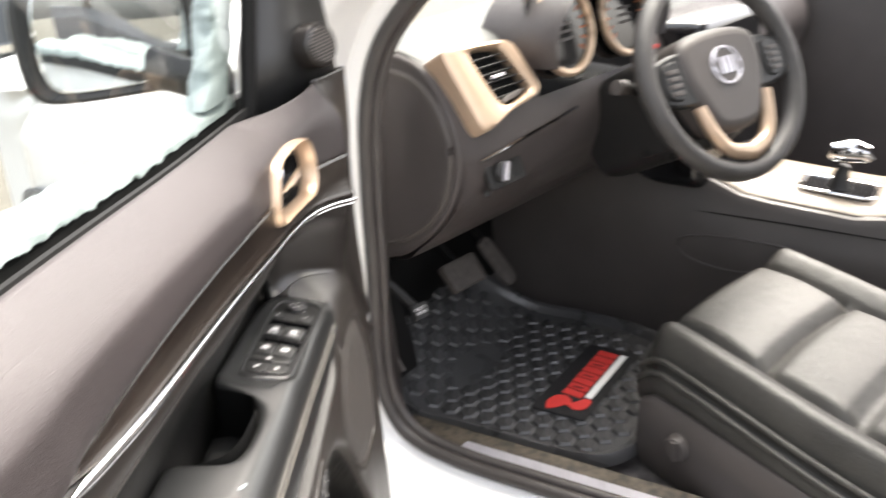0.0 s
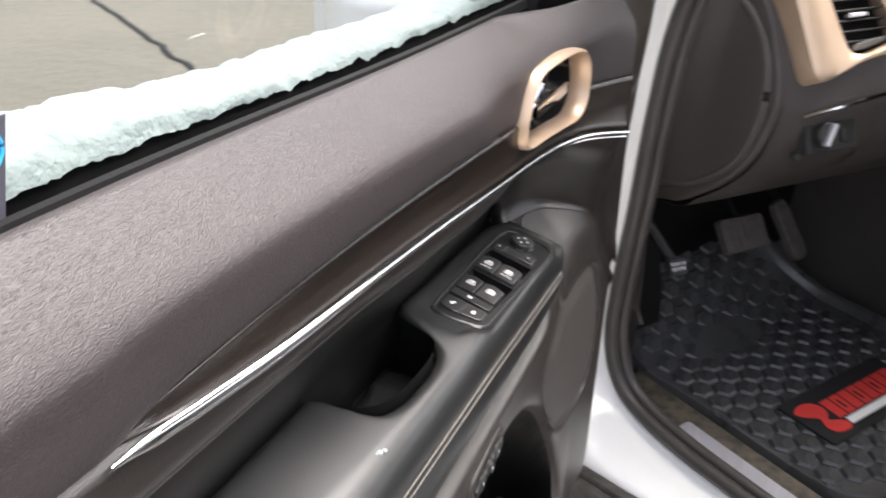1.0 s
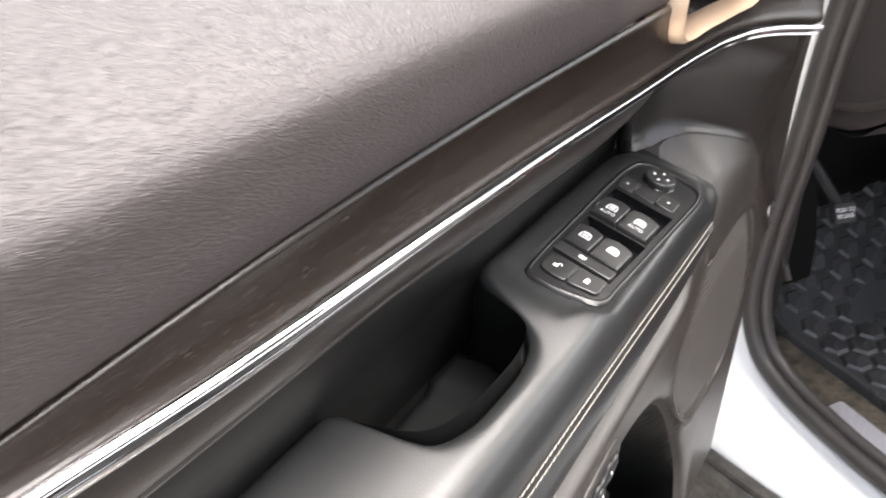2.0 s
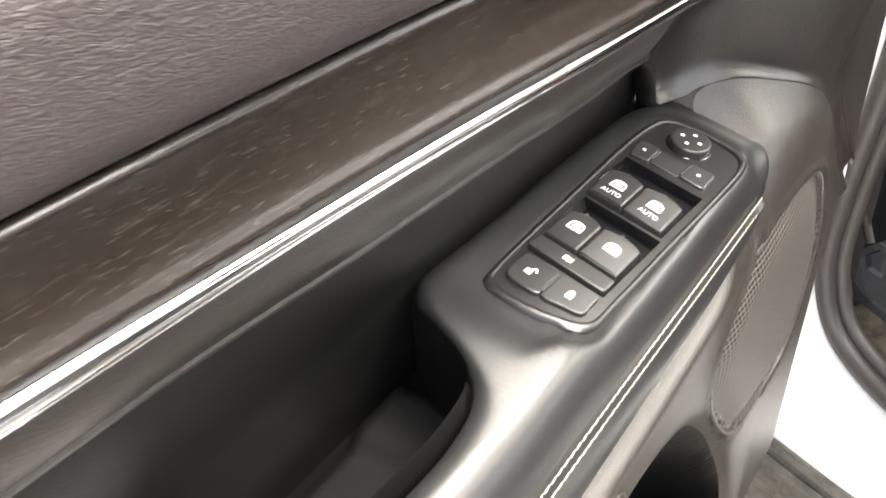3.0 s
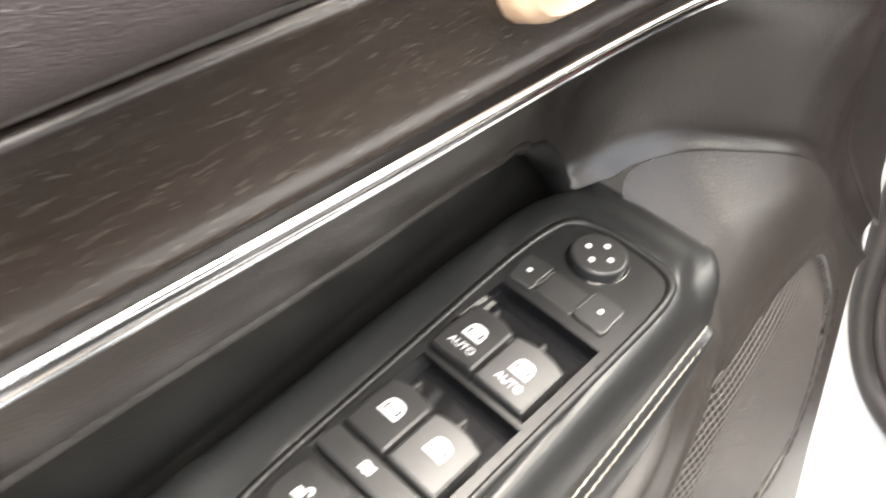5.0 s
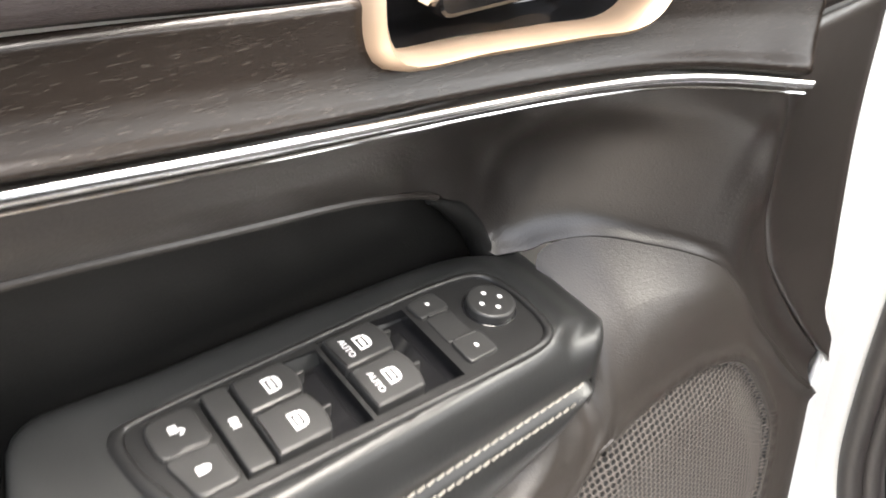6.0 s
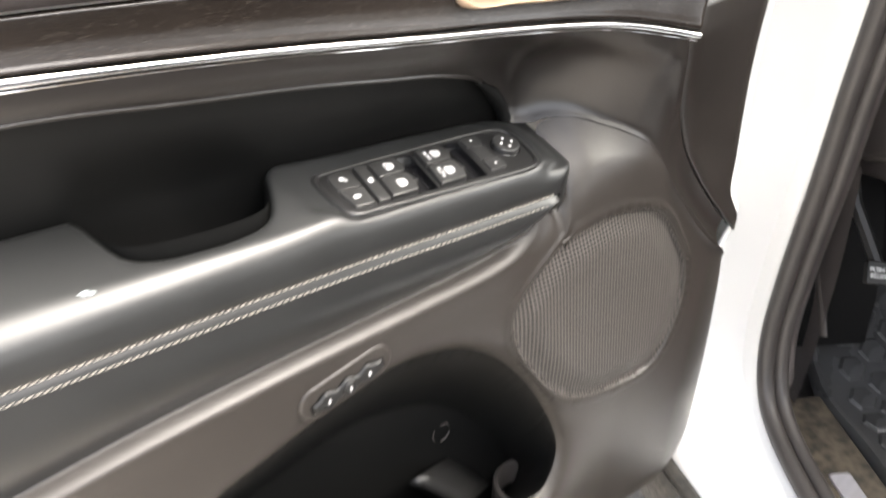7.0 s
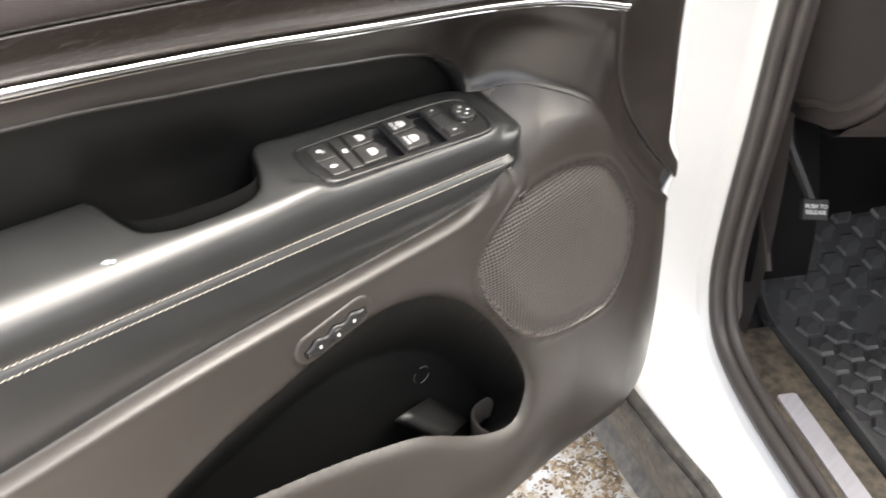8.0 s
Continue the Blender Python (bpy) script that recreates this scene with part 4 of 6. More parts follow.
# snow lying along the outside of the window
def snow_bank():
    us, vs = np.linspace(0, 1, 420), np.linspace(0, np.pi, 18)
    P = []
    for u in us:
        x = -1.0 + 0.98 * u
        n1 = noise.fractal(Vector((x * 9, 0.3, 0)), 1, 2, 4)
        hgt = (0.021 + 0.007 * n1 + 0.008 * step((0.35 - u) / 0.35)) * (1 - 0.48 * step((u - 0.38) / 0.25) + 0.7 * step((u - 0.90) / 0.10))
        wid = 0.030 + 0.004 * noise.noise(Vector((x * 14, 5, 0)))
        zb = float(z_belt(x)) + 0.005 + 0.0014 * noise.fractal(Vector((x * 24, 9, 0)), 1, 2, 4) + 0.0022 * noise.fractal(Vector((x * 95, 4, 0)), 1, 2, 3)
        row = []
        for a in vs:
            rough = 1 + 0.10 * noise.fractal(Vector((x * 28, math.cos(a) * 1.2, math.sin(a) * 1.2)), 1, 2, 3)
            row.append((x, 0.118 + wid - wid * math.cos(a) * rough + 0.003, zb + hgt * max(0, math.sin(a)) ** 0.7 * rough - 0.004 + 0.003 * math.cos(a) * noise.noise(Vector((x * 45, a, 0)))))
        P.append(row)
    ob = part("window_snow", sheet(np.array(P)), SHADED_SNOW, None, smooth=180)
    tagged(ob, "clinging bank of fresh white snow, darkened as in shade, along the window ledge", "snow", kind="stuff")
    P = []
    for u in np.linspace(0, 1, 70):
        c = np.array([-0.030 + 0.066 * u - 0.04 * (1 - u) ** 3, 0.126 - 0.018 * u, 1.256 + 0.20 * u])
        w = 0.046 + 0.010 * noise.fractal(Vector((u * 6, 2, 0)), 1, 2, 3)
        row = []
        for a in np.linspace(0, 2 * np.pi, 30, endpoint=False):
            rough = 1 + 0.14 * noise.fractal(Vector((u * 9, math.cos(a) * 1.5, math.sin(a) * 1.5)), 1, 2, 3)
            row.append((c[0] - w * math.cos(a) * rough, c[1] + (0.030 if math.sin(a) > 0 else 0.007) * math.sin(a) * rough, c[2] + 0.004 * rough))
        P.append(row)
    ob = part("sail_snow", sheet(np.array(P), wrap=True, flip=True), SHADED_SNOW, None, smooth=180)
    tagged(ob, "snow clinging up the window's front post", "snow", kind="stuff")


snow_bank()
fleck = thing("snow_fleck", "tiny white snow fleck lying on the black armrest", "snow fleck", (-0.475, 0.040, 1.029))
for dx, dy, r in ((0, 0, 0.0024), (0.0030, -0.0020, 0.0019), (-0.0024, 0.0014, 0.0015)):
    bm = bmesh.new()
    bmesh.ops.create_icosphere(bm, subdivisions=2, radius=r)
    for v in bm.verts:
        v.co *= 1 + 0.3 * noise.noise(v.co * 400)
        v.co.z *= 0.5
    bm.transform(Matrix.Translation((-0.475 + dx, 0.040 + dy, 1.0312)))
    part("flake", bm, SHADED_SNOW, fleck, smooth=180)

# sticker inside the window
st = thing("window_sticker", "dark window sticker with white bars and blue arcs", "sticker", (-0.70, 0.112, 1.27))
sm = Matrix.Translation((-0.684, 0.1125, 1.285)) @ Matrix.Diagonal((1, 1, 0.62, 1)) @ pose(0, 0, 0, 90, 0, 0) @ Matrix(((1, 0.15, 0, 0), (0, 1, 0, 0), (0, 0, 1, 0), (0, 0, 0, 1)))
part("backing", plate([(-0.09, -0.032), (0.045, -0.032), (0.047, 0.034), (-0.09, 0.034)], -0.0004, 0.0004, 0.0001, sm), STICKER, st)
for x0, y0, x1, y1 in ((-0.028, 0.004, -0.018, 0.022), (-0.016, 0.004, -0.006, 0.022), (-0.004, 0.004, 0.006, 0.018), (0.008, 0.004, 0.018, 0.018), (0.020, 0.004, 0.0305, 0.018)):
    part("white_bar", plate(box_outline(x0, y0, x1, y1, 0.002), 0.0004, 0.0009, 0.0001, sm), MARK, st)
for r in (0.0135, 0.0168, 0.0200):
    a = np.linspace(-0.58, 0.58, 10)
    part("blue_arc", tube([sm @ Vector((0.0245 + r * math.cos(q), 0.0135 + r * math.sin(q), 0.0006)) for q in a], 0.0009, 6), BLUE, st)

part("lettering", lettering("ON", 0.046, sm @ Matrix.Translation((0.008, -0.0145, 0.0006)) @ Matrix.Diagonal((0.66, 0.9, 1, 1)), 0.0003, 0.0022), MARK, st, "white word ON", 20)

# ---- window switch panel in the armrest ----
sw = thing("window_switch_panel", "black window and lock switch panel with white icons in the armrest", "switch panel", (-0.2263, 0.0600, 1.024))
SU, SV = Vector((0.997, -0.067, -0.045)).normalized(), Vector((0.076, 0.968, 0.24)).normalized()
SN = SU.cross(SV).normalized()
SV = SN.cross(SU)
SM = Matrix.Translation(PANEL_AT) @ Matrix((SU, SV, SN)).transposed().to_4x4() @ Matrix.Diagonal((0.001, 0.001, 0.001, 1))
OUT = PANEL_OUT
CEN = OUT.mean(0)


def ring(scales, heights):
    rows = [np.c_[CEN + (OUT - CEN) * s if np.isscalar(s) else CEN + (OUT - CEN) * np.array(s), np.full(len(OUT), h)] for s, h in zip(scales, heights)]
    v, f = sheet(rows, wrap=True)
    return [SM @ Vector(p) for p in v], f


# raised outer frame, groove and inner deck with two switch wells
part("frame", ring(((1.0, 1.0), (0.998, 0.995), (0.975, 0.945), (0.955, 0.90), (0.948, 0.885), (0.944, 0.875)), (-9, -1.8, -0.5, -0.7, -1.6, -5)), BEZEL, sw, smooth=60)


def deck():
    """The flat deck as tiles round the two wells."""
    inner = CEN + (OUT - CEN) * np.array([0.946, 0.88])
    wells = ((-45.5, -22.5, 6.0, 19.5), (8.5, -21.5, 51, 22.5))
    g = 1.0
    us, vs = np.arange(-80, 104.1, g), np.arange(-32, 32.1, g)
    U, Vv = np.meshgrid(us, vs, indexing="ij")
    p = np.stack([U, Vv], -1).reshape(-1, 2)
    d, way = signed(p, inner)
    snap = np.abs(d) < 0.6 * g
    p[snap] -= way[snap] * d[snap, None]
    d[snap] = 0
    hole = np.zeros(len(p), bool)
    for a, b, c, e in wells:
        hole |= (p[:, 0] > a) & (p[:, 0] < c) & (p[:, 1] > b) & (p[:, 1] < e)
    _, q = sheet(np.zeros((len(us), len(vs), 3)))
    q = np.array(q)
    ok = (d[q] <= 1e-9).all(1) & ~hole[q].any(1)
    q = q[ok]
    used, back = np.unique(q, return_inverse=True)
    return [SM @ Vector((a, b, -2.2)) for a, b in p[used]], back.reshape(-1, 4).tolist()


part("deck", deck(), BEZEL, sw)
for a, b, c, e in ((-46.5, -23.5, 7.0, 20.5), (7.5, -22.5, 52, 23.5)):
    rows = [np.array([(a, b, h), (c, b, h), (c, e, h), (a, e, h)], float) for h in (-2.3, -9.0)]
    v, f = sheet(rows, wrap=True, flip=True)
    f.append([4, 5, 6, 7])
    part("well", ([SM @ Vector(p) for p in v], f), GLOSS, sw, "glossy black switch well", 20)


def key(name, outline, low, high, bevel, tilt=0.0, about=0.0, cross=0.0, middle=0.0):
    """A key cap whose top tips forward by tilt about u = about, and sideways by cross about v = middle."""
    v, f = plate(outline, low, high, bevel)
    v = [SM @ Vector((p[0], p[1], p[2] + (tilt * (p[0] - about) + cross * (p[1] - middle) if p[2] > low + 0.01 else 0))) for p in v]
    return part(name, (v, f), KEY, sw)


def icon(parent, u, v, h, kind, s=1.0, tilt=0.0, cross=0.0):
    """White printed mark; up is along +u, right along -v."""
    def put(poly):
        pts = [SM @ Vector((u + y * s, v - x * s, h + tilt * y * s - cross * x * s)) for x, y in poly]
        low = [SM @ Vector((u + y * s, v - x * s, h - 0.3)) for x, y in poly]
        n = len(poly)
        f = [list(range(n))] + [[k, (k + 1) % n, n + (k + 1) % n, n + k] for k in range(n)]
        part("icon", (pts + low, f), MARK, parent, "white printed icon", 20)
    if kind == "window":
        arc = [(-4.2 + 8.4 * (1 - math.cos(a)) / 2, 1.2 + 3.0 * math.sin(a) ** 0.7) for a in np.linspace(0.05, math.pi - 0.3, 12)]
        put(arc[:6] + [(arc[5][0], 1.9), (-3.2, 1.9)])
        put(arc[5:] + [(4.4, 1.9), (arc[5][0], 1.9)])
        put([(-4.4, 1.3), (-4.6, -2.4), (-3.4, -2.4), (-3.3, 1.3)])
        put([(3.5, 1.3), (3.4, -2.4), (4.6, -2.4), (4.6, 1.3)])
        put([(-4.6, -2.4), (-4.6, -3.5), (4.6, -3.5), (4.6, -2.4)])
        put([(-2.4, 0.8), (-2.4, -1.2), (2.6, -1.2), (2.4, 0.8)])
    elif kind in ("lock", "unlock"):
        put([(-1.7, -3), (2.2, -3), (2.2, 0.6), (-1.7, 0.6)])
        cx = 0.2 if kind == "lock" else 2.6
        a = np.linspace(0, math.pi, 9)
        put([(cx + 1.8 * math.cos(q), 0.6 + 2.6 * math.sin(q)) for q in a] + [(cx + 0.9 * math.cos(q), 0.6 + 1.6 * math.sin(q)) for q in a[::-1]])
    elif kind == "block":
        put([(-2.6, -2.0), (-1.2, -1.4), (0.2, -2.2), (1.6, -1.4), (2.6, -2.0), (2.6, 1.8), (1.2, 1.3), (-1.2, 1.9), (-2.6, 1.4)])
    else:
        put([(-0.9, -0.9), (0.9, -0.9), (1.0, 0.5), (0, 1.1), (-1.0, 0.5)])


TEXT = SM @ Matrix(((0, 1, 0, 0), (-1, 0, 0, 0), (0, 0, 1, 0), (0, 0, 0, 1)))
# lock keys
k1 = key("lock_key", rounded([(-67.5, 13), (-64, 15.8), (-56, 16.4), (-49.2, 15.0), (-48.8, 8), (-48.8, -2.0), (-58, -2.4), (-66.6, -2.6), (-68.2, 6)], 3), -5, -0.2, 0.9)
k2 = key("lock_key", rounded([(-66.6, -3.8), (-58, -3.6), (-48.8, -3.2), (-48.0, -12), (-47.8, -21.5), (-55, -22.6), (-62.5, -22.3), (-65, -14)], 3), -5, -0.2, 0.9)
icon(k1, -58, 8.5, -0.05, "unlock", 0.85)
icon(k2, -57, -12.5, -0.05, "lock", 0.85)
part("key_slot", plate(box_outline(-65.0, -3.75, -50.5, -2.35, 0.6), -5, 0.55, 0.5, SM), BLACK, sw)
for u0, u1, v_ in ((57.5, 68.0, 12.3), (58.5, 70.0, -4.9)):
    part("key_slot", plate(box_outline(u0, v_ - 0.7, u1, v_ + 0.7, 0.5), -5, -0.2, 0.4, SM), BLACK, sw)
# rear window rockers behind a lock-out bar
kb = key("lockout_bar", box_outline(-44.5, -22.0, -34.0, 19.0, 1.5), -8, -0.4, 0.9, -0.03, -44)
icon(kb, -39.0, 0.5, -0.35, "block", 0.9)
def rocker(u0, u1, v0, v1, middle, icon_at, auto_at=None):
    """A window rocker: crowned across the pair, its far end arched over a nail rib in the well."""
    vc, hw = (v0 + v1) / 2, (v1 - v0) / 2
    cross = 0.04 if vc < middle else -0.04
    arch = [(u1 - 2.6 * (w / hw) ** 2, vc + w) for w in np.linspace(hw - 0.8, -hw + 0.8, 9)]
    outline = [(u0 + 0.6, v0), (u1 - 3.4, v0)] + arch[::-1] + [(u1 - 3.4, v1), (u0 + 0.6, v1), (u0, v1 - 0.6), (u0, v0 + 0.6)]
    k = key("rocker", outline, -8.5, 0.6, 1.3, 0.055, u0, cross, middle)
    lift = lambda u: 0.66 + 0.055 * (u - u0) + cross * (vc - middle)
    icon(k, icon_at, vc, lift(icon_at), "window", 0.86, 0.055, cross)
    if auto_at is not None:
        part("lettering", lettering("AUTO", 3.9, TEXT @ Matrix.Translation((-vc, auto_at, lift(auto_at) + 0.08)) @ pose(0, 0, 0, 3.2, math.degrees(math.atan(cross)), 0), 0.12), MARK, k, "white word AUTO", 20)
    part("nail_rib", plate(box_outline(u1 - 2.5, vc + 1.6, u1 + 4.5, vc + 3.2, 0.6), -8, -1.6, 0.6, SM), KEY, k)


for v0, v1 in ((-21.0, -0.4), (0.4, 18.6)):
    rocker(-32.8, -8.5, v0, v1, 0.0, -19.5)
# front window rockers with one-touch
for v0, v1 in ((-20.2, 1.4), (2.2, 21.6)):
    rocker(9.6, 34.5, v0, v1, 1.8, 23.0, 15.6)
# mirror keys and knob
k = key("mirror_key", rounded([(53.5, 22.8), (60, 24.4), (68.0, 24.6), (69.5, 20), (69.5, 13.6), (60, 12.8), (54.5, 12.6), (53.6, 18)], 3), -5, -0.6, 0.8)
icon(k, 62, 19, -0.5, "dot", 1.0)
key("mirror_key", box_outline(56, -4.6, 69.5, 12.0, 1.0), -5, -1.5, 0.6)
k = key("mirror_key", rounded([(57, -5.2), (64, -4.8), (71.5, -4.6), (72.4, -11), (71.8, -17.8), (64, -18.6), (57, -18.6), (56.4, -12)], 3), -5, -0.6, 0.8)
icon(k, 65, -12, -0.5, "dot", 1.0)
a = np.linspace(0, 2 * np.pi, 36, endpoint=False)
knob_at = Matrix.Translation((86.5, 4.8, 0))
part("knob_well", plate(np.c_[np.cos(a), np.sin(a)] * 12.6, -3, -1.9, 0.3, SM @ knob_at), GLOSS, sw)
kn = part("mirror_knob", plate(np.c_[np.cos(a), np.sin(a)] * 11.3, -2, 2.4, 1.2, SM @ knob_at, 4), KEY, sw, "round mirror knob with four arrows")
for ux, vx in ((5.2, 0), (-5.2, 0), (0, 5.2), (0, -5.2)):
    icon(kn, 86.5 + ux, 4.8 + vx, 2.55, "dot", 1.1)

# ---- the car: r to its right, f forward, from the sill's front corner ----
CAR_O, CAR_A = Vector((0.37, -0.083, 0)), radians(58)
CAR_F, CAR_R = Vector((math.cos(CAR_A), math.sin(CAR_A), 0)), Vector((math.sin(CAR_A), -math.cos(CAR_A), 0))
CM = Matrix.Translation(CAR_O) @ Matrix((CAR_R, CAR_F, Vector((0, 0, 1)))).transposed().to_4x4()


def C(r, f, z):
    return CM @ Vector((r, f, z))


def cpts(P):
    """A grid of (r, f, z) places as world places."""
    P = np.asarray(P, float)
    M = np.array(CM)
    return P @ M[:3, :3].T + M[:3, 3]


body = thing("car", "white painted car with black door seal and cladding", "car", C(0, -0.4, 0.0))

OPENING = rounded([(-0.62, 1.74), (-0.30, 1.55), (-0.07, 1.36), (0.034, 1.26), (0.083, 1.15), (0.106, 1.00), (0.119, 0.85), (0.136, 0.70), (0.138, 0.59), (0.108, 0.512), (0.050, 0.474), (-0.05, 0.458), (-0.20, 0.456), (-0.6, 0.458), (-1.3, 0.462)], 8, closed=False)
tang = np.gradient(OPENING, axis=0)
tang /= np.hypot(*tang.T)[:, None]
outw = np.c_[-tang[:, 1], tang[:, 0]]
outw *= np.sign((outw * (OPENING - np.array([-0.6, 1.0]))).sum(1))[:, None]


sill_edge = line((-1.3, -0.163), (-0.16, -0.165), (-0.06, -0.185), (0.09, -0.214), (0.3, -0.25))


def frame_loft(cols, name, mat, label=""):
    """Lofts (r, outward) pairs round the door opening."""
    P = np.array([[(r, p[0] + n[0] * o, p[1] + n[1] * o) for r, o in cols] for p, n in zip(OPENING, outw)])
    return part(name, sheet(cpts(P)), mat, body, label, 50)


def jamb():
    P = []
    for p, n in zip(OPENING, outw):
        w = float(step((-n[1] - 0.35) / 0.5))
        row = []
        for k, o, drop in ((-0.9, -0.010, -0.010), (-0.3, -0.006, -0.006), (0.0, 0.004, 0.002), (0.05, 0.016, 0.006), (0.3, 0.020, 0.006), (0.62, 0.024, 0.007), (0.85, 0.034, 0.010), (0.96, 0.055, 0.016), (1.0, 0.10, 0.030), (1.0, 0.145, 0.05)):
            end = -0.207 * (1 - w) + float(sill_edge(p[0])) * w
            r = -0.083 + (end + 0.083) * k if k > 0 else -0.083 - 0.026 * k
            oo = o * (1 - w) + drop * w
            row.append((r, p[0] + n[0] * oo, p[1] + n[1] * oo))
        P.append(row)
    part("door_jamb", sheet(cpts(P)), WHITE, body, "white painted door jamb and sill", 50)


jamb()
for r, o, rad in ((-0.070, -0.016, 0.0125), (-0.052, -0.024, 0.0105)):
    P = [C(r, p[0] + n[0] * o, p[1] + n[1] * o) for p, n in zip(OPENING, outw)]
    part("door_seal", tube(P, rad, 10, up=CAR_R), RUBBER, body, "ribbed black door seal")
P = []
for p, n in zip(OPENING, outw):
    low = float(step((-n[1] - 0.45) / 0.4))
    row = [(r, o) for r, o in ((-0.050, -0.012), (-0.048, -0.018), (-0.042, -0.022), (-0.034, -0.020), (-0.026, -0.012), (-0.020, 0.0))]
    sill = [(r, o) for r, o in ((-0.052, 0.004), (-0.050, 0.0), (-0.048, -0.004), (-0.046, 0.0), (-0.045, 0.006), (-0.044, 0.012))]
    P.append([(a[0] + (b[0] - a[0]) * low, p[0] + n[0] * (a[1] + (b[1] - a[1]) * low), p[1] + n[1] * (a[1] + (b[1] - a[1]) * low)) for a, b in zip(row, sill)])
part("opening_trim", sheet(cpts(P)), PILLARTRIM, body, "dark plastic opening trim", 50)
# rocker cladding under the white sill
P = [[(float(sill_edge(f)) + r, f, z) for r, z in ((0.002, 0.440), (-0.003, 0.441), (-0.012, 0.436), (-0.015, 0.428), (-0.018, 0.430), (-0.027, 0.425), (-0.029, 0.41), (-0.018, 0.36), (0.02, 0.28), (0.0, 0.25))] for f in np.linspace(-1.3, 0.34, 50)]
part("rocker_cladding", sheet(cpts(P)), CLADDING, body, "dirty black lower cladding", 40)


# front fender with wheel arch
def fender():
    def flank(f):
        return -0.215 - 0.100 * step((f - 0.30) / 0.30) + 0.34 * step((f - 0.56) / 0.75) ** 1.2

    axle, reach, rise = 0.63, 0.46, 0.53
    P = []
    for f in np.linspace(0.24, 1.42, 60):
        d = abs(f - axle)
        arch = math.sqrt(max(0, reach**2 - d * d)) + rise if d < reach else 0.30
        top = 1.19 - 0.04 * step((f - 0.3) / 1.1)
        P.append([(flank(f) - 0.02 * math.sin(min(1, (z - 0.3) / 0.8) * 3.1) + 0.10 * step((z - top + 0.07) / 0.09), f, z) for z in np.linspace(min(arch, 1.0), top, 16)])
    part("fender", sheet(cpts(P)), WHITE, body, "white front fender", 60)
    rows = []
    for q in np.linspace(0.25, math.pi - 0.05, 28):
        row = []
        for dr, o in ((0.012, 0.045), (0.0, 0.04), (-0.010, 0.02), (-0.008, -0.03), (0.03, -0.05)):
            f = axle + (reach + o) * math.cos(q)
            row.append((flank(f) - 0.030 + dr, f, rise + (reach + o) * math.sin(q)))
        rows.append(row)
    part("arch_trim", sheet(cpts(rows), flip=True), CLADDING, body, "grey wheel arch trim", 50)
    liner = [[(r, axle + 0.45 * math.cos(q), rise + 0.45 * math.sin(q)) for r in (-0.27, -0.1, 0.12)] for q in np.linspace(0, math.pi, 20)]
    part("wheel_liner", sheet(cpts(liner)), DARKRUB, body, "", 60)
    wheel = part("front_tyre", disc(0.37, -0.11, 0.11, 0.03, CM @ Matrix.Translation((-0.11, axle, 0.37)) @ pose(0, 0, 0, 0, 90, 0), 40), DARKRUB, body)
    part("rim", disc(0.25, -0.12, 0.0, 0.02, CM @ Matrix.Translation((-0.11, axle, 0.37)) @ pose(0, 0, 0, 0, 90, 0), 30), SATIN, wheel)
    hood = [[(r, f, 1.195 - 0.04 * step((f - 0.3) / 1.1) + 0.06 * math.sin(math.pi * (r + 0.12) / 1.8)) for r in np.linspace(-0.12, 1.68, 18)] for f in np.linspace(0.36, 1.5, 14)]
    part("hood", sheet(cpts(hood), flip=True), WHITE, body, "white hood", 60)
    inner = [[(r, f, z) for z in np.linspace(0.28, 1.1, 4)] for r, f in ((-0.10, 0.30), (0.5, 0.32), (1.6, 0.32))]
    part("bulkhead", sheet(cpts(inner)), DARKRUB, body)


fender()
# upper A pillar, roof and the far side close the cabin
P = [[(-0.12, 0.30, 1.12), (-0.10, 0.13, 1.25), (-0.04, -0.2, 1.50), (0.05, -0.62, 1.76)], [(0.02, 0.36, 1.12), (0.02, 0.22, 1.25), (0.05, -0.14, 1.50), (0.12, -0.58, 1.76)]]
ob = part("a_pillar", sheet(cpts(P)), WHITE, body, "white windscreen pillar")
thicken(ob, 0.05, 0)
part("roof", bar((0.05, -2.6, 1.76), (1.5, -0.6, 1.80), 0.015, CM), SEATPLASTIC, body)
part("far_side", bar((1.52, -2.6, 0.28), (1.60, 0.6, 1.16), 0.01, CM), DASH, body)
part("rear_wall", bar((0.0, -2.62, 0.28), (1.55, -2.56, 1.2), 0.01, CM), DASH, body)
ob = part("windscreen", sheet(cpts([[(r, 0.52, 1.17), (r, -0.58, 1.76)] for r in (0.06, 0.75, 1.48)])), GLASS, body)
ob.visible_shadow = False
floor = part("cabin_floor", bar((-0.03, -2.6, 0.34), (1.55, 0.36, 0.385), 0.005, CM), CARPET, body)
part("toe_board", sheet(cpts([[(r, 0.20, 0.385), (r, 0.30, 0.45), (r, 0.40, 0.62), (r, 0.42, 0.86)] for r in (0.0, 0.4, 0.9, 1.5)]), flip=True), CARPET, body)
# kick panel beside the pedals
P = [[(0.012 + 0.012 * math.sin(v * 3.1), f, 0.40 + 0.44 * v) for v in np.linspace(0, 1, 8)] for f in np.linspace(0.15, 0.42, 8)]
part("kick_panel", sheet(cpts(P), flip=True), DASH, body, "", 60)
kp = [C(0.026, f, z) for f, z in ((0.225, 0.72), (0.205, 0.66), (0.16, 0.60), (0.145, 0.575))]
part("kick_rib", tube(kp, 0.008, 8, flat=0.5), SEATPLASTIC, body)
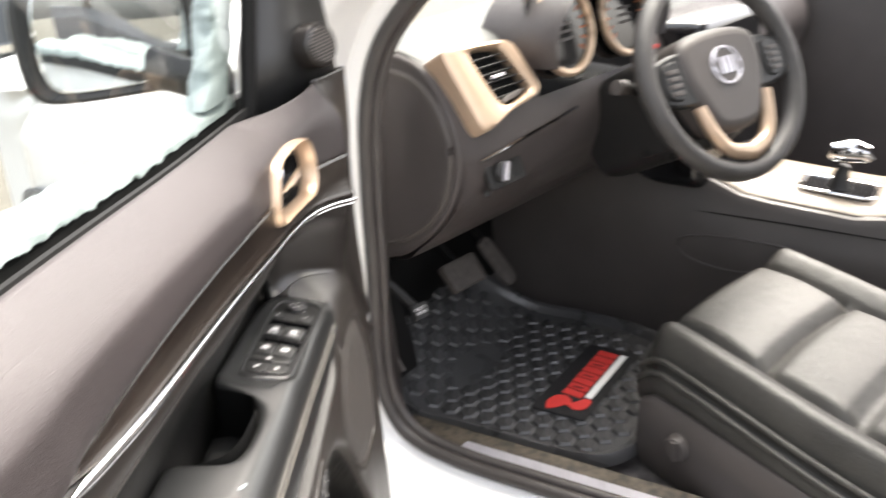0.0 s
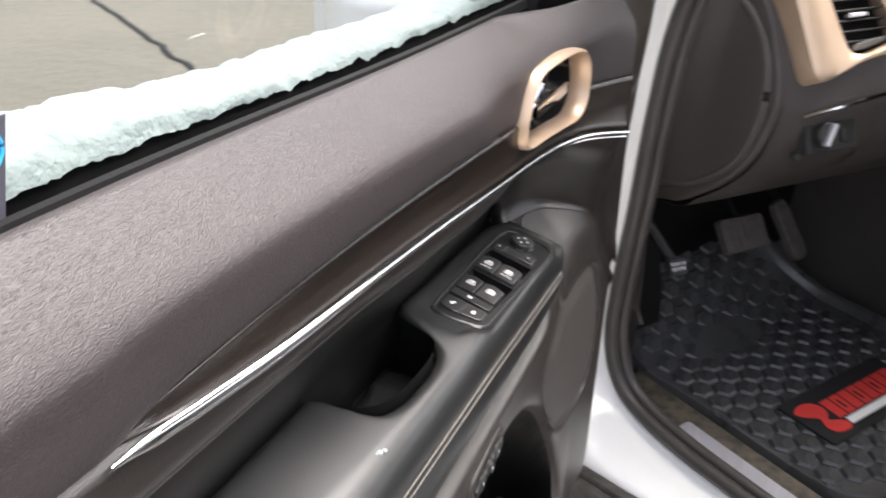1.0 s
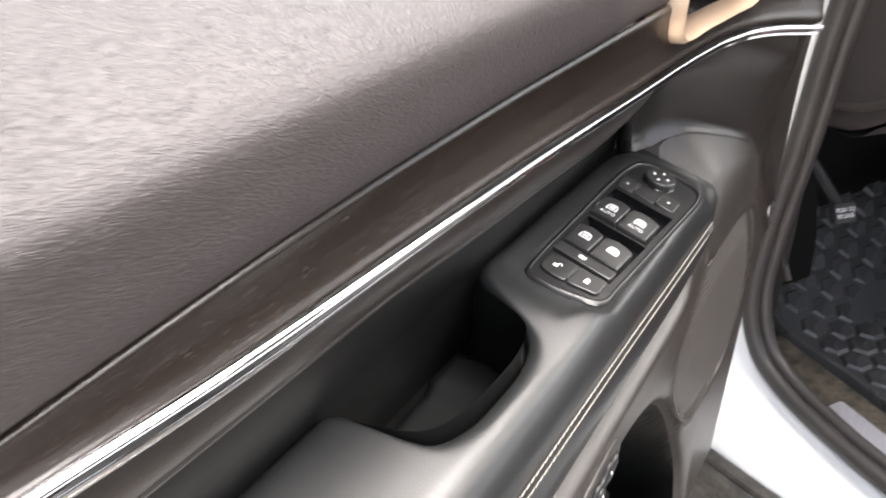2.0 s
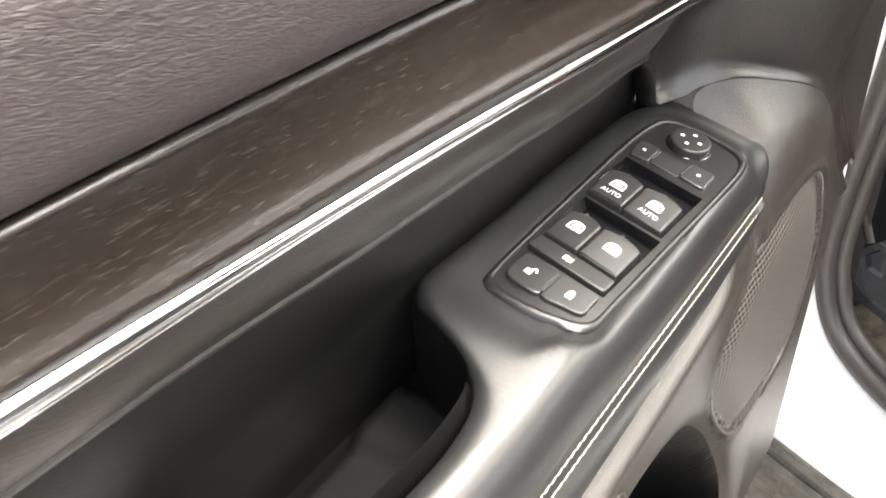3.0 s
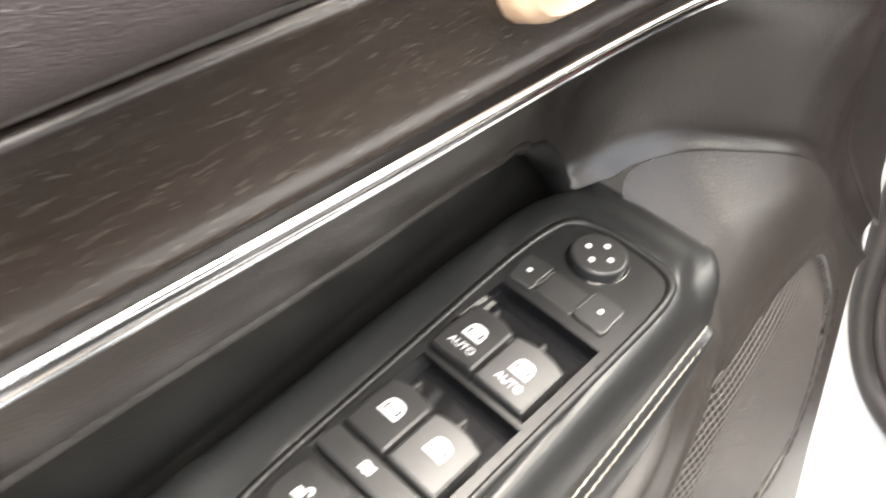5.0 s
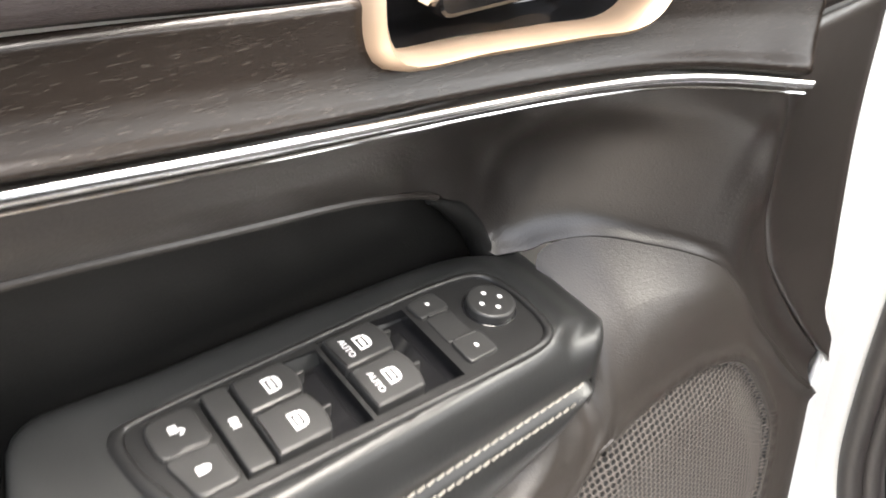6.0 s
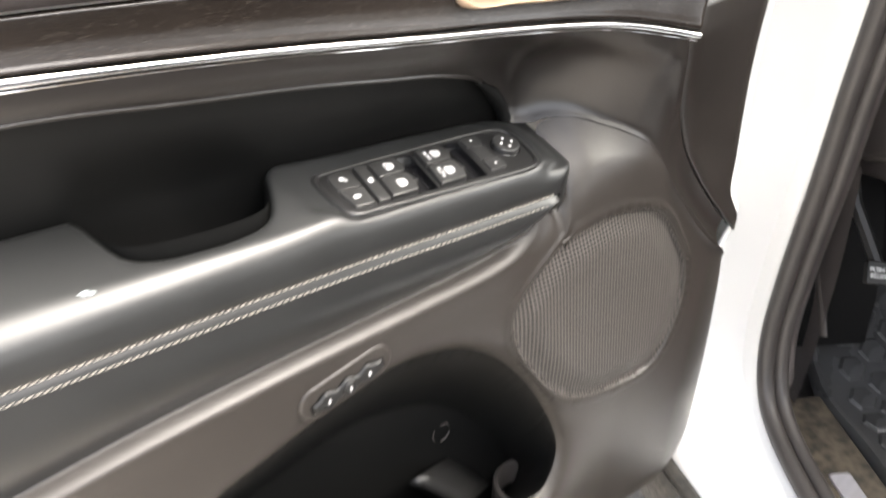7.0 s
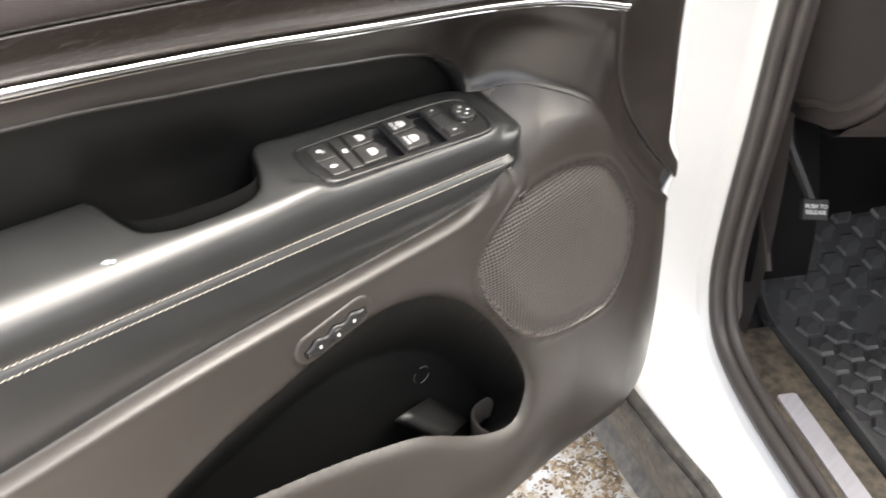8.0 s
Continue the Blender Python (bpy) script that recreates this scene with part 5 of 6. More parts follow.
# sill trim and bright sill plate
P = [[(r, f, z) for r, z in ((-0.046, 0.430), (-0.035, 0.441), (0.0, 0.444), (0.040, 0.444), (0.060, 0.446), (0.074, 0.430), (0.10, 0.39))] for f in np.linspace(-1.3, 0.16, 40)]
part("sill_trim", sheet(cpts(P), flip=True), SILL, body, "dusty grey-brown sill trim", 40)
part("sill_plate", plate(box_outline(-0.006, -0.62, 0.026, 0.006, 0.006), 0.442, 0.4475, 0.002, CM), SATIN, body, "brushed silver sill plate")

# ---- floor mat ----
mat = thing("floor_mat", "black rubber floor mat with raised hexagon studs", "floor mat", C(0.3, 0.0, 0.388))
MAT = rounded([(0.078, -0.20), (0.076, 0.05), (0.062, 0.20), (0.085, 0.34), (0.26, 0.40), (0.50, 0.36), (0.62, 0.20), (0.635, -0.02), (0.58, -0.22), (0.42, -0.300), (0.22, -0.310), (0.115, -0.28)], 5)
mc = MAT.mean(0)


def mat_z(f):
    return 0.424 + 0.20 * step((f - 0.12) / 0.34)


rows = []
for s_, h in ((1.0, -0.004), (1.0, 0.016), (0.99, 0.024), (0.955, 0.023), (0.945, 0.019), (0.93, 0.004), (0.8, 0.003), (0.5, 0.003), (0.2, 0.003), (0.02, 0.003)):
    o = mc + (MAT - mc) * s_
    rows.append(np.c_[o, [mat_z(f) + h for f in o[:, 1]]])
part("tray", sheet(cpts(np.array(rows)), wrap=True), MATRUB, mat, "", 50)
hexa = []
for i in range(-9, 12):
    for j in range(-12, 14):
        r, f = 0.33 + 0.0394 * i, 0.0 + 0.0455 * (j + 0.5 * (i % 2))
        if (((r - mc[0]) ** 2 + (f - mc[1]) ** 2) ** 0.5) < 0.40:
            hexa.append((r, f))
din, _ = signed(np.array(hexa), mc + (MAT - mc) * 0.86)
hx = [(math.cos(k * math.pi / 3) * 0.0236, math.sin(k * math.pi / 3) * 0.0236) for k in range(6)]
v0, f0 = plate(np.array(hx), 0.0, 0.0075, 0.0045, segments=1)
stud_mesh = mesh_of("hexagon_stud", [CM.to_3x3() @ Vector(p) for p in v0], f0, MATRUB, 30)
for (r, f), d in zip(hexa, din):
    if d < -0.004:
        ob = new("hexagon_stud", stud_mesh)
        ob.parent = mat
        tilt = math.atan((mat_z(f + 0.01) - mat_z(f - 0.01)) / 0.02)
        ob.matrix_basis = Matrix.Translation(C(r, f, mat_z(f) + 0.002) - mat.location) @ Matrix.Rotation(tilt, 4, CAR_R)

# logo patch lying on the mat
lp = thing("logo_patch", "black mat badge with slanted red letter bars and a cream bar", "badge", C(0.348, -0.112, 0.4325))
LM = CM @ Matrix.Translation((0.348, -0.112, 0.4345)) @ pose(0, 0, 0, 0, 0, -1)
part("backing", plate(box_outline(-0.148, -0.062, 0.148, 0.062, 0.006), -0.002, 0.003, 0.001, LM), PATCH, lp)
for k in range(8):
    x = -0.078 + 0.0256 * k
    sl = 0.006
    o = [(x, -0.022), (x + 0.0218, -0.022), (x + 0.0218 + sl, 0.026), (x + sl, 0.026)]
    part("red_bar", plate(o, 0.003, 0.0042, 0.0003, LM), RED, lp)
    if k in (1, 3, 5):
        c = [(x + 0.009, -0.010), (x + 0.0135, -0.010), (x + 0.0155, 0.014), (x + 0.011, 0.014)]
        part("bar_slot", plate(c, 0.0042, 0.0046, 0.0001, LM), PATCH, lp)
part("cream_bar", plate([(-0.072, -0.043), (0.124, -0.043), (0.127, -0.027), (-0.069, -0.027)], 0.003, 0.0042, 0.0003, LM), MARK, lp)
blob = rounded([(-0.140, 0.028), (-0.118, 0.040), (-0.090, 0.034), (-0.080, 0.014), (-0.088, -0.004), (-0.100, -0.014), (-0.076, -0.030), (-0.080, -0.048), (-0.112, -0.046), (-0.122, -0.026), (-0.112, -0.004), (-0.128, 0.010)], 3)
part("red_shape", plate(blob, 0.003, 0.0042, 0.0003, LM), RED, lp)

# ---- pedals ----
pd = thing("brake_pedal", "worn rubber brake pedal pad on its arm", "pedal", C(0.38, 0.22, 0.55))
PM = CM @ Matrix.Translation((0.372, 0.205, 0.64)) @ pose(0, 0, 0, 52, 0, 0) @ pose(0, 0, 0, 0, 0, -6)
part("pad", plate(box_outline(-0.062, -0.036, 0.062, 0.036, 0.010), -0.012, 0.006, 0.004, PM), STEEL, pd)
for dx in (-0.04, -0.02, 0, 0.02, 0.04):
    part("tread", plate(box_outline(dx - 0.005, -0.028, dx + 0.005, 0.028, 0.003), 0.006, 0.0085, 0.001, PM), STEEL, pd)
# arm coloured near black to sink into the footwell's shade
part("arm", tube([C(0.372, 0.220, 0.655), C(0.385, 0.32, 0.74), C(0.41, 0.36, 0.92)], 0.008, 8), SHADE_BLACK, pd)
pd = thing("accelerator_pedal", "long pale worn accelerator pedal", "pedal", C(0.50, 0.2, 0.42))
PM = CM @ Matrix.Translation((0.518, 0.200, 0.610)) @ pose(0, 0, 0, 58, 0, 0) @ pose(0, 0, 0, 0, 0, 8)
part("pad", plate(rounded([(-0.020, -0.062), (0.022, -0.062), (0.024, 0), (0.019, 0.062), (-0.016, 0.062), (-0.019, 0)], 3), -0.010, 0.006, 0.004, PM), STEEL, pd)
# this arm's footwell shade is in its near-black colour too
part("arm", tube([C(0.518, 0.225, 0.65), C(0.525, 0.33, 0.74), C(0.53, 0.36, 0.9)], 0.008, 8), SHADE_BLACK, pd)
pb = thing("brake_release", "black parking brake pedal marked push to release", "pedal", C(0.035, 0.10, 0.70))
PM = CM @ Matrix.Translation((0.041, 0.093, 0.716)) @ pose(0, 0, 0, 62, 0, 0) @ pose(0, 0, 0, 0, 0, -8) @ Matrix.Scale(0.8, 4)
part("pad", plate(box_outline(-0.024, -0.019, 0.024, 0.019, 0.004), -0.010, 0.003, 0.002, PM), BLACK, pb)
part("lettering", lettering("PUSH TO\nRELEASE", 0.0105, PM @ Matrix.Translation((0, 0.0, 0.0033)), 0.0002), MARK, pb, "white words PUSH TO RELEASE", 20)
part("arm", tube([C(0.041, 0.103, 0.72), C(0.03, 0.17, 0.78), C(0.03, 0.22, 0.85)], 0.009, 8), BLACK, pb)

# ---- cabin furniture, each turned a little about its own anchor ----
BODY_FRAME = CM.copy()


def turned(r, f, degrees, dr=0.0, df=0.0):
    return BODY_FRAME @ Matrix.Translation((r + dr, f + df, 0)) @ Matrix.Rotation(radians(degrees), 4, "Z") @ Matrix.Translation((-r, -f, 0))


CM = turned(0.05, 0.0, -10, 0.012, -0.028)
# ---- dashboard ----
dash = thing("dashboard", "dark brown dashboard with a bronze-framed side vent and lit dials", "dashboard", C(0.7, 0.1, 0.80))
PROF = rounded([(0.56, 1.165), (0.40, 1.205), (0.22, 1.232), (0.09, 1.222), (0.020, 1.185), (-0.022, 1.115), (-0.040, 1.055), (-0.034, 1.010), (-0.012, 0.955), (0.035, 0.900), (0.10, 0.848), (0.16, 0.812), (0.36, 0.80)], 5, closed=False)
top_n = 22
rs = np.r_[np.linspace(0.022, 1.48, 24)]


def dash_sheet(prof):
    return sheet(cpts([[(r, f + (0.010 if r < 0.03 else 0), z - (0.004 if r < 0.03 else 0)) for f, z in prof] for r in rs]), flip=True)


part("dash_top", dash_sheet(PROF[:top_n]), DASHTOP, dash, "pale-lit dash top pad", 60)
part("dash_face", dash_sheet(PROF[top_n - 1:]), DASH, dash, "", 60)
# end cap with a raised D-shaped cover
cap = [(0.34, 0.812), (0.18, 0.815), (0.11, 0.850), (0.045, 0.902), (0.0, 0.958), (-0.022, 1.012), (-0.028, 1.055), (-0.010, 1.115), (0.030, 1.180), (0.095, 1.212), (0.22, 1.222), (0.34, 1.21)]
capm = CM @ Matrix(((0, 0, -1, 0.022), (1, 0, 0, 0), (0, 1, 0, 0), (0, 0, 0, 1)))
part("end_cap", plate(rounded(cap, 4), -0.01, 0.010, 0.006, capm, 3), DASH, dash)
dcov = rounded([(0.30, 0.84), (0.18, 0.850), (0.100, 0.884), (0.028, 0.944), (0.000, 1.01), (-0.006, 1.06), (0.012, 1.120), (0.062, 1.168), (0.16, 1.188), (0.30, 1.188)], 4)
part("fuse_cover", plate(dcov, 0.0, 0.016, 0.007, capm, 4), DASH, dash)
part("cover_groove", tube([capm @ Vector((p[0], p[1], 0.011)) for p in dcov], 0.007, 8, closed=True), SEATPLASTIC, dash)
# vent with bronze frame: plane raked forward at the top
va, vb = Vector((0.0, 0.022, 1.192)), Vector((0.0, -0.040, 1.062))
vu = Vector((1, 0, 0))
vv = (va - vb).normalized()
vn = vu.cross(vv).normalized()
VM = CM @ Matrix.Translation((0.118, -0.013, 1.128)) @ Matrix((vu, vv, vn)).transposed().to_4x4() @ Matrix.Translation((0, 0, 0.022))
outer = rounded([(-0.096, 0.080), (-0.086, 0.086), (-0.03, 0.086), (0.036, 0.083), (0.066, 0.078), (0.082, 0.062), (0.094, 0.020), (0.100, -0.014), (0.094, -0.026), (0.070, -0.034), (0.003, -0.043), (-0.056, -0.060), (-0.072, -0.058), (-0.080, -0.040), (-0.088, 0.014)], 4)
hole = rounded([(-0.040, 0.068), (-0.030, 0.076), (-0.004, 0.076), (0.030, 0.072), (0.044, 0.066), (0.054, 0.050), (0.066, 0.022), (0.077, -0.006), (0.071, -0.018), (0.050, -0.024), (0.014, -0.031), (-0.008, -0.028), (-0.018, -0.016), (-0.024, 0.004), (-0.033, 0.036)], 4)
rows = []
for f_, h in ((0, -0.045), (0.0, 0.004), (0.15, 0.010), (0.6, 0.011), (1.0, 0.006), (1.0, -0.016)):
    o = outer + (hole - outer) * f_
    rows.append(np.c_[o, np.full(len(o), h)])
v, f = sheet(rows, wrap=True)
vent = part("air_vent", ([VM @ Vector(p) for p in v], f), BRONZE, dash, "satin bronze air vent surround", 50)
part("vent_box", plate(hole, -0.03, -0.0145, 0.001, VM), DARKRUB, vent)
edge_l, edge_r = line((-0.026, -0.014), (0.004, -0.024), (0.036, -0.033), (0.072, -0.037)), line((-0.024, 0.060), (-0.006, 0.076), (0.05, 0.053), (0.072, 0.036))
for k in range(6):
    y = 0.060 - 0.0145 * k
    part("slat", bar((float(edge_l(y)), y - 0.0014, -0.014), (float(edge_r(y)), y + 0.0014, 0.001), 0.001, VM), BLACK, vent)
part("vent_tab", bar((-0.004, 0.020, -0.004), (0.028, 0.026, 0.006), 0.002, VM), SATIN, vent, "bright vent tab")
part("vent_dial", plate(rounded([(0.000, -0.026), (0.052, -0.018), (0.056, -0.010), (0.006, -0.016)], 3), -0.01, 0.004, 0.002, VM), SEATPLASTIC, vent)
# bright line under the vent, headlamp switch
part("bright_line", tube([C(0.045, -0.047, 1.030), C(0.10, -0.049, 1.036), C(0.18, -0.049, 1.044), C(0.26, -0.049, 1.052), C(0.33, -0.048, 1.060)], 0.0030, 8), CHROME, dash)
HM = CM @ Matrix.Translation((0.118, -0.036, 0.992)) @ pose(0, 0, 0, 70, 0, 0)
hs = part("headlamp_switch", plate(box_outline(-0.048, -0.026, 0.048, 0.026, 0.006), -0.01, 0.003, 0.002, HM), BLACK, dash)
part("switch_dial", disc(0.019, 0.0, 0.014, 0.003, HM @ Matrix.Translation((-0.016, 0, 0))), BEZEL, hs, "black rotary dial")
part("dial_grip", bar((-0.0195, -0.018, 0.012), (-0.0125, 0.018, 0.021), 0.002, HM @ Matrix.Rotation(radians(-35), 4, "Z") @ Matrix.Translation((0.003, -0.010, 0))), SATIN, hs, "silver grip bar")
part("dimmer", bar((0.016, -0.014, 0.0), (0.034, 0.014, 0.006), 0.001, HM), BEZEL, hs)
part("boot_button", disc(0.007, -0.002, 0.006, 0.001, CM @ Matrix.Translation((0.066, -0.030, 0.962)) @ pose(0, 0, 0, 70, 0, 0)), BEZEL, dash)
# instrument hood and dials
a = np.linspace(math.pi * 1.12, -math.pi * 0.12, 26)
rows = []
for f_, sc in ((0.10, 0.98), (-0.04, 1.0), (-0.075, 0.99), (-0.082, 0.96), (-0.075, 0.93), (0.03, 0.90)):
    rows.append([(0.43 + 0.205 * sc * math.cos(q), f_ - 0.02 * math.sin(q), 1.195 + 0.125 * sc * math.sin(q)) for q in a])
part("instrument_hood", sheet(cpts(rows)), DASH, dash, "", 60)
part("dial_board", sheet(cpts([[(0.24, -0.030, 1.09), (0.24, 0.0, 1.31)], [(0.62, -0.030, 1.09), (0.62, 0.0, 1.31)]])), GLOSS, dash)
for r, rad in ((0.325, 0.080), (0.530, 0.080)):
    DM = CM @ Matrix.Translation((r, -0.028, 1.205)) @ pose(0, 0, 0, 80, 0, 0)
    g = part("dial", disc(rad, -0.002, 0.003, 0.001, DM), GLOSS, dash, "dark dial with amber markings")
    part("dial_ring", tube([DM @ Vector((rad * math.cos(q), rad * math.sin(q), 0.006)) for q in np.linspace(0, 6.2832, 32, endpoint=False)], 0.008, 8, closed=True), BRONZE, g, "bronze ring")
    for k in range(15):
        q = radians(-40 + 260 * k / 14)
        part("tick", bar((rad * 0.66, -0.0022, 0.003), (rad * 0.84, 0.0022, 0.0042), 0, DM @ Matrix.Rotation(q, 4, "Z")), AMBER, g)
    for k in range(3):
        part("readout_bar", bar((-0.022, -0.020 + 0.014 * k, 0.003), (0.022, -0.014 + 0.014 * k, 0.004), 0, DM), SEATPLASTIC, g)
part("warning_lamp", bar((0.60, -0.052, 1.118), (0.63, -0.048, 1.126), 0.001, CM), RED, dash)
part("knee_panel", sheet(cpts([[(r, -0.020 + 0.02 * abs(r - 0.42), 0.975), (r, -0.004, 0.935), (r, 0.035, 0.892)] for r in np.linspace(0.22, 0.66, 10)]), flip=True), DASH, dash)
# radio panel
part("radio_panel", bar((0.70, -0.12, 0.78), (1.00, 0.15, 1.16), 0.03, CM, 4), GLOSS, dash)

CM = BODY_FRAME
CM = turned(0.42, -0.335, -24, 0.02, -0.034)
# ---- steering wheel ----
wheel = thing("steering_wheel", "black leather steering wheel with a bronze lower spoke insert", "steering wheel", C(0.42, -0.20, 1.04))
tilt = radians(24)
wy, wz = Vector((0, math.sin(tilt), math.cos(tilt))), Vector((0, -math.cos(tilt), math.sin(tilt)))
WM = CM @ Matrix.Translation((0.42, -0.335, 1.105)) @ Matrix((Vector((1, 0, 0)), wy, wz)).transposed().to_4x4()
q = np.linspace(0, 2 * np.pi, 56, endpoint=False)
part("rim", tube([WM @ Vector((0.188 * math.cos(t), 0.186 * math.sin(t), 0)) for t in q], 0.0190, 14, closed=True), WHEELLEATHER, wheel, "dark leather rim", 180)
hub = rounded([(-0.090, 0.072), (0.0, 0.086), (0.090, 0.072), (0.106, 0.02), (0.082, -0.055), (0.045, -0.104), (-0.045, -0.104), (-0.082, -0.055), (-0.106, 0.02)], 4)
part("hub", plate(hub, -0.05, 0.012, 0.020, WM, 4), SEATPLASTIC, wheel, "padded hub")
em = part("emblem", disc(0.034, 0.010, 0.0145, 0.002, WM @ Matrix.Translation((0, 0.012, 0))), SEATPLASTIC, wheel, "round emblem with silver bars")
part("emblem_ring", tube([WM @ Vector((0.034 * math.cos(t), 0.012 + 0.034 * math.sin(t), 0.0135)) for t in q], 0.0028, 6, closed=True), SATIN, em)
for dx in (-0.013, 0.0, 0.013):
    part("emblem_bar", bar((dx - 0.004, -0.004, 0.014), (dx + 0.004, 0.028, 0.0165), 0.001, WM), SATIN, em)
for sx in (-1, 1):
    sp = [(sx * 0.07, 0.050), (sx * 0.172, 0.040), (sx * 0.174, -0.026), (sx * 0.075, -0.040)]
    part("spoke", plate(rounded(sp, 4), -0.016, 0.004, 0.006, WM, 3), BLACK, wheel)
    pod = part("button_pod", plate(rounded([(sx * 0.110, 0.038), (sx * 0.154, 0.032), (sx * 0.156, -0.018), (sx * 0.116, -0.026)], 3), 0.0, 0.010, 0.003, WM), BLACK, wheel, "black button pod")
    for k in range(4):
        part("button", bar((sx * 0.134 - 0.014, 0.019 - 0.013 * k, 0.009), (sx * 0.134 + 0.014, 0.027 - 0.013 * k, 0.0125), 0.001, WM), SEATPLASTIC, pod)
    leg = [(sx * 0.090, -0.050), (sx * 0.076, -0.100), (sx * 0.050, -0.138), (sx * 0.0, -0.154)]
    pts = rounded(leg, 5, closed=False)
    part("bronze_spoke", tube([WM @ Vector((x, y, 0.004)) for x, y in pts], np.linspace(0.011, 0.017, len(pts)), 10, flat=1.0), BRONZE, wheel, "bronze lower spoke")
part("lower_web", plate(rounded([(-0.045, -0.136), (0.045, -0.136), (0.06, -0.170), (-0.06, -0.170)], 3), -0.012, 0.002, 0.004, WM), BLACK, wheel)
col = thing("steering_column", "black steering column shroud with a control stalk", "steering column", C(0.42, -0.05, 0.95))
part("shroud", plate(rounded([(-0.095, 0.070), (0.095, 0.070), (0.108, -0.02), (0.08, -0.115), (-0.08, -0.115), (-0.108, -0.02)], 4), -0.30, -0.06, 0.02, WM, 3), BLACK, col)
st_path = [WM @ Vector(p) for p in ((-0.09, 0.01, -0.095), (-0.13, 0.02, -0.09), (-0.170, 0.03, -0.075))]
part("stalk", tube(st_path, [0.009, 0.010, 0.012], 10), BLACK, col)
part("stalk_end", tube([st_path[-1], WM @ Vector((-0.195, 0.033, -0.068))], 0.0145, 10), SEATPLASTIC, col, "grey stalk tip")
part("key_cover", bar((-0.10, -0.105, -0.17), (-0.03, -0.055, -0.10), 0.012, WM), BLACK, col)
part("tilt_lever", tube([WM @ Vector(p) for p in ((-0.03, -0.09, -0.12), (-0.07, -0.115, -0.10), (-0.10, -0.12, -0.085))], 0.007, 8), DARKRUB, col)

CM = turned(0.8, -0.4, 0, 0.03, -0.045)
# ---- centre console ----
con = thing("centre_console", "dark centre console with a pale top panel and chrome shifter", "console", C(0.85, -0.5, 0.40))
P = []
for f in np.linspace(-1.3, 0.42, 30):
    top = float(np.interp(f, (-1.3, -0.75, -0.55, -0.30, -0.1, 0.1), (0.80, 0.78, 0.735, 0.765, 0.86, 0.93)))
    P.append([(0.665, f, 0.38), (0.672, f, 0.60), (0.676, f, top - 0.075), (0.682, f, top - 0.067), (0.682, f, top - 0.02), (0.692, f, top - 0.004), (0.706, f, top), (0.99, f, top), (1.01, f, top - 0.02), (1.03, f, 0.38)])
part("console_side", sheet(cpts(P)), SEATPLASTIC, con, "", 40)
P = []
for f in np.linspace(-0.62, -0.13, 16):
    top = float(np.interp(f, (-0.75, -0.55, -0.30, -0.1), (0.78, 0.735, 0.765, 0.86)))
    P.append([(0.705, f, top + 0.002), (0.712, f, top + 0.008), (0.85, f, top + 0.010), (0.975, f, top + 0.008), (0.983, f, top + 0.002)])
part("top_panel", sheet(cpts(P)), PALEWOOD, con, "pale satin top panel", 40)
gate = CM @ Matrix.Translation((0.82, -0.475, 0.755)) @ pose(0, 0, 0, 6, 0, 0)
part("shift_gate", plate(box_outline(-0.045, -0.075, 0.045, 0.075, 0.015), -0.01, 0.008, 0.003, gate), GLOSS, con)
part("gate_ring", tube([gate @ Vector((x, y, 0.008)) for x, y in box_outline(-0.05, -0.08, 0.05, 0.08, 0.018)], 0.004, 8, closed=True), CHROME, con, "chrome gate ring")
part("shift_boot", tube([gate @ Vector(p) for p in ((0, 0, 0.0), (0, 0, 0.04), (0, -0.004, 0.06))], [0.030, 0.016, 0.012], 12), BLACK, con)
part("shift_knob", tube([gate @ Vector(p) for p in ((0, 0.025, 0.072), (0, 0.018, 0.088), (0, -0.015, 0.096), (0, -0.040, 0.092), (0, -0.052, 0.080))], [0.012, 0.023, 0.027, 0.022, 0.010], 14), CHROME, con, "chrome shift knob")
part("hollow_rim", tube([C(0.672, f, z) for f, z in rounded([(-0.16, 0.655), (-0.28, 0.668), (-0.42, 0.655), (-0.44, 0.615), (-0.30, 0.585), (-0.18, 0.605)], 4)], 0.003, 6, closed=True), SEATPLASTIC, con)
part("side_seam", tube([C(0.677, f, z) for f, z in ((0.05, 0.735), (-0.15, 0.728), (-0.40, 0.715), (-0.62, 0.70))], 0.0016, 6), DARKRUB, con, "dark seam along the console side")

CM = turned(0.08, -0.31, -13) @ Matrix.Translation((0.02, -0.035, 0.008))
# ---- driver's seat ----
seat = thing("driver_seat", "dark leather driver's seat with grey plastic side shield", "car seat", C(0.40, -0.7, 0.385))


def slant(f):
    """The seat's sides draw in towards its front."""
    return 0.28 * (f + 0.25)


def cushion():
    P = []
    for u in np.linspace(0, 1, 48):
        row = []
        for v in np.linspace(0, 1, 52):
            w = abs(2 * v - 1)
            f = -0.232 + 0.022 * math.sin(math.pi * v) - 0.02 * v - 0.62 * u
            r = 0.168 + 0.50 * v + slant(f)
            z = 0.664 + 0.022 * step((w - 0.64) / 0.22) - 0.085 * step((w - 0.88) / 0.12) ** 2
            z -= 0.085 * (1 - step(u / 0.10)) ** 2 + 0.03 * step(u / 0.8)
            z -= 0.020 * math.exp(-(((w - 0.64) / 0.030) ** 2))
            if w < 0.64:
                z -= 0.022 * math.exp(-(((u - 0.39) / 0.020) ** 2)) + 0.020 * math.exp(-(((u - 0.67) / 0.020) ** 2))
                z += 0.009 * math.sin(math.pi * ((u - 0.39) % 0.30) / 0.30)
            row.append((r, f, z))
        P.append(row)
    return sheet(cpts(P), flip=False)


part("cushion", cushion(), SEATLEATHER, seat, "panelled dark leather cushion", 60)
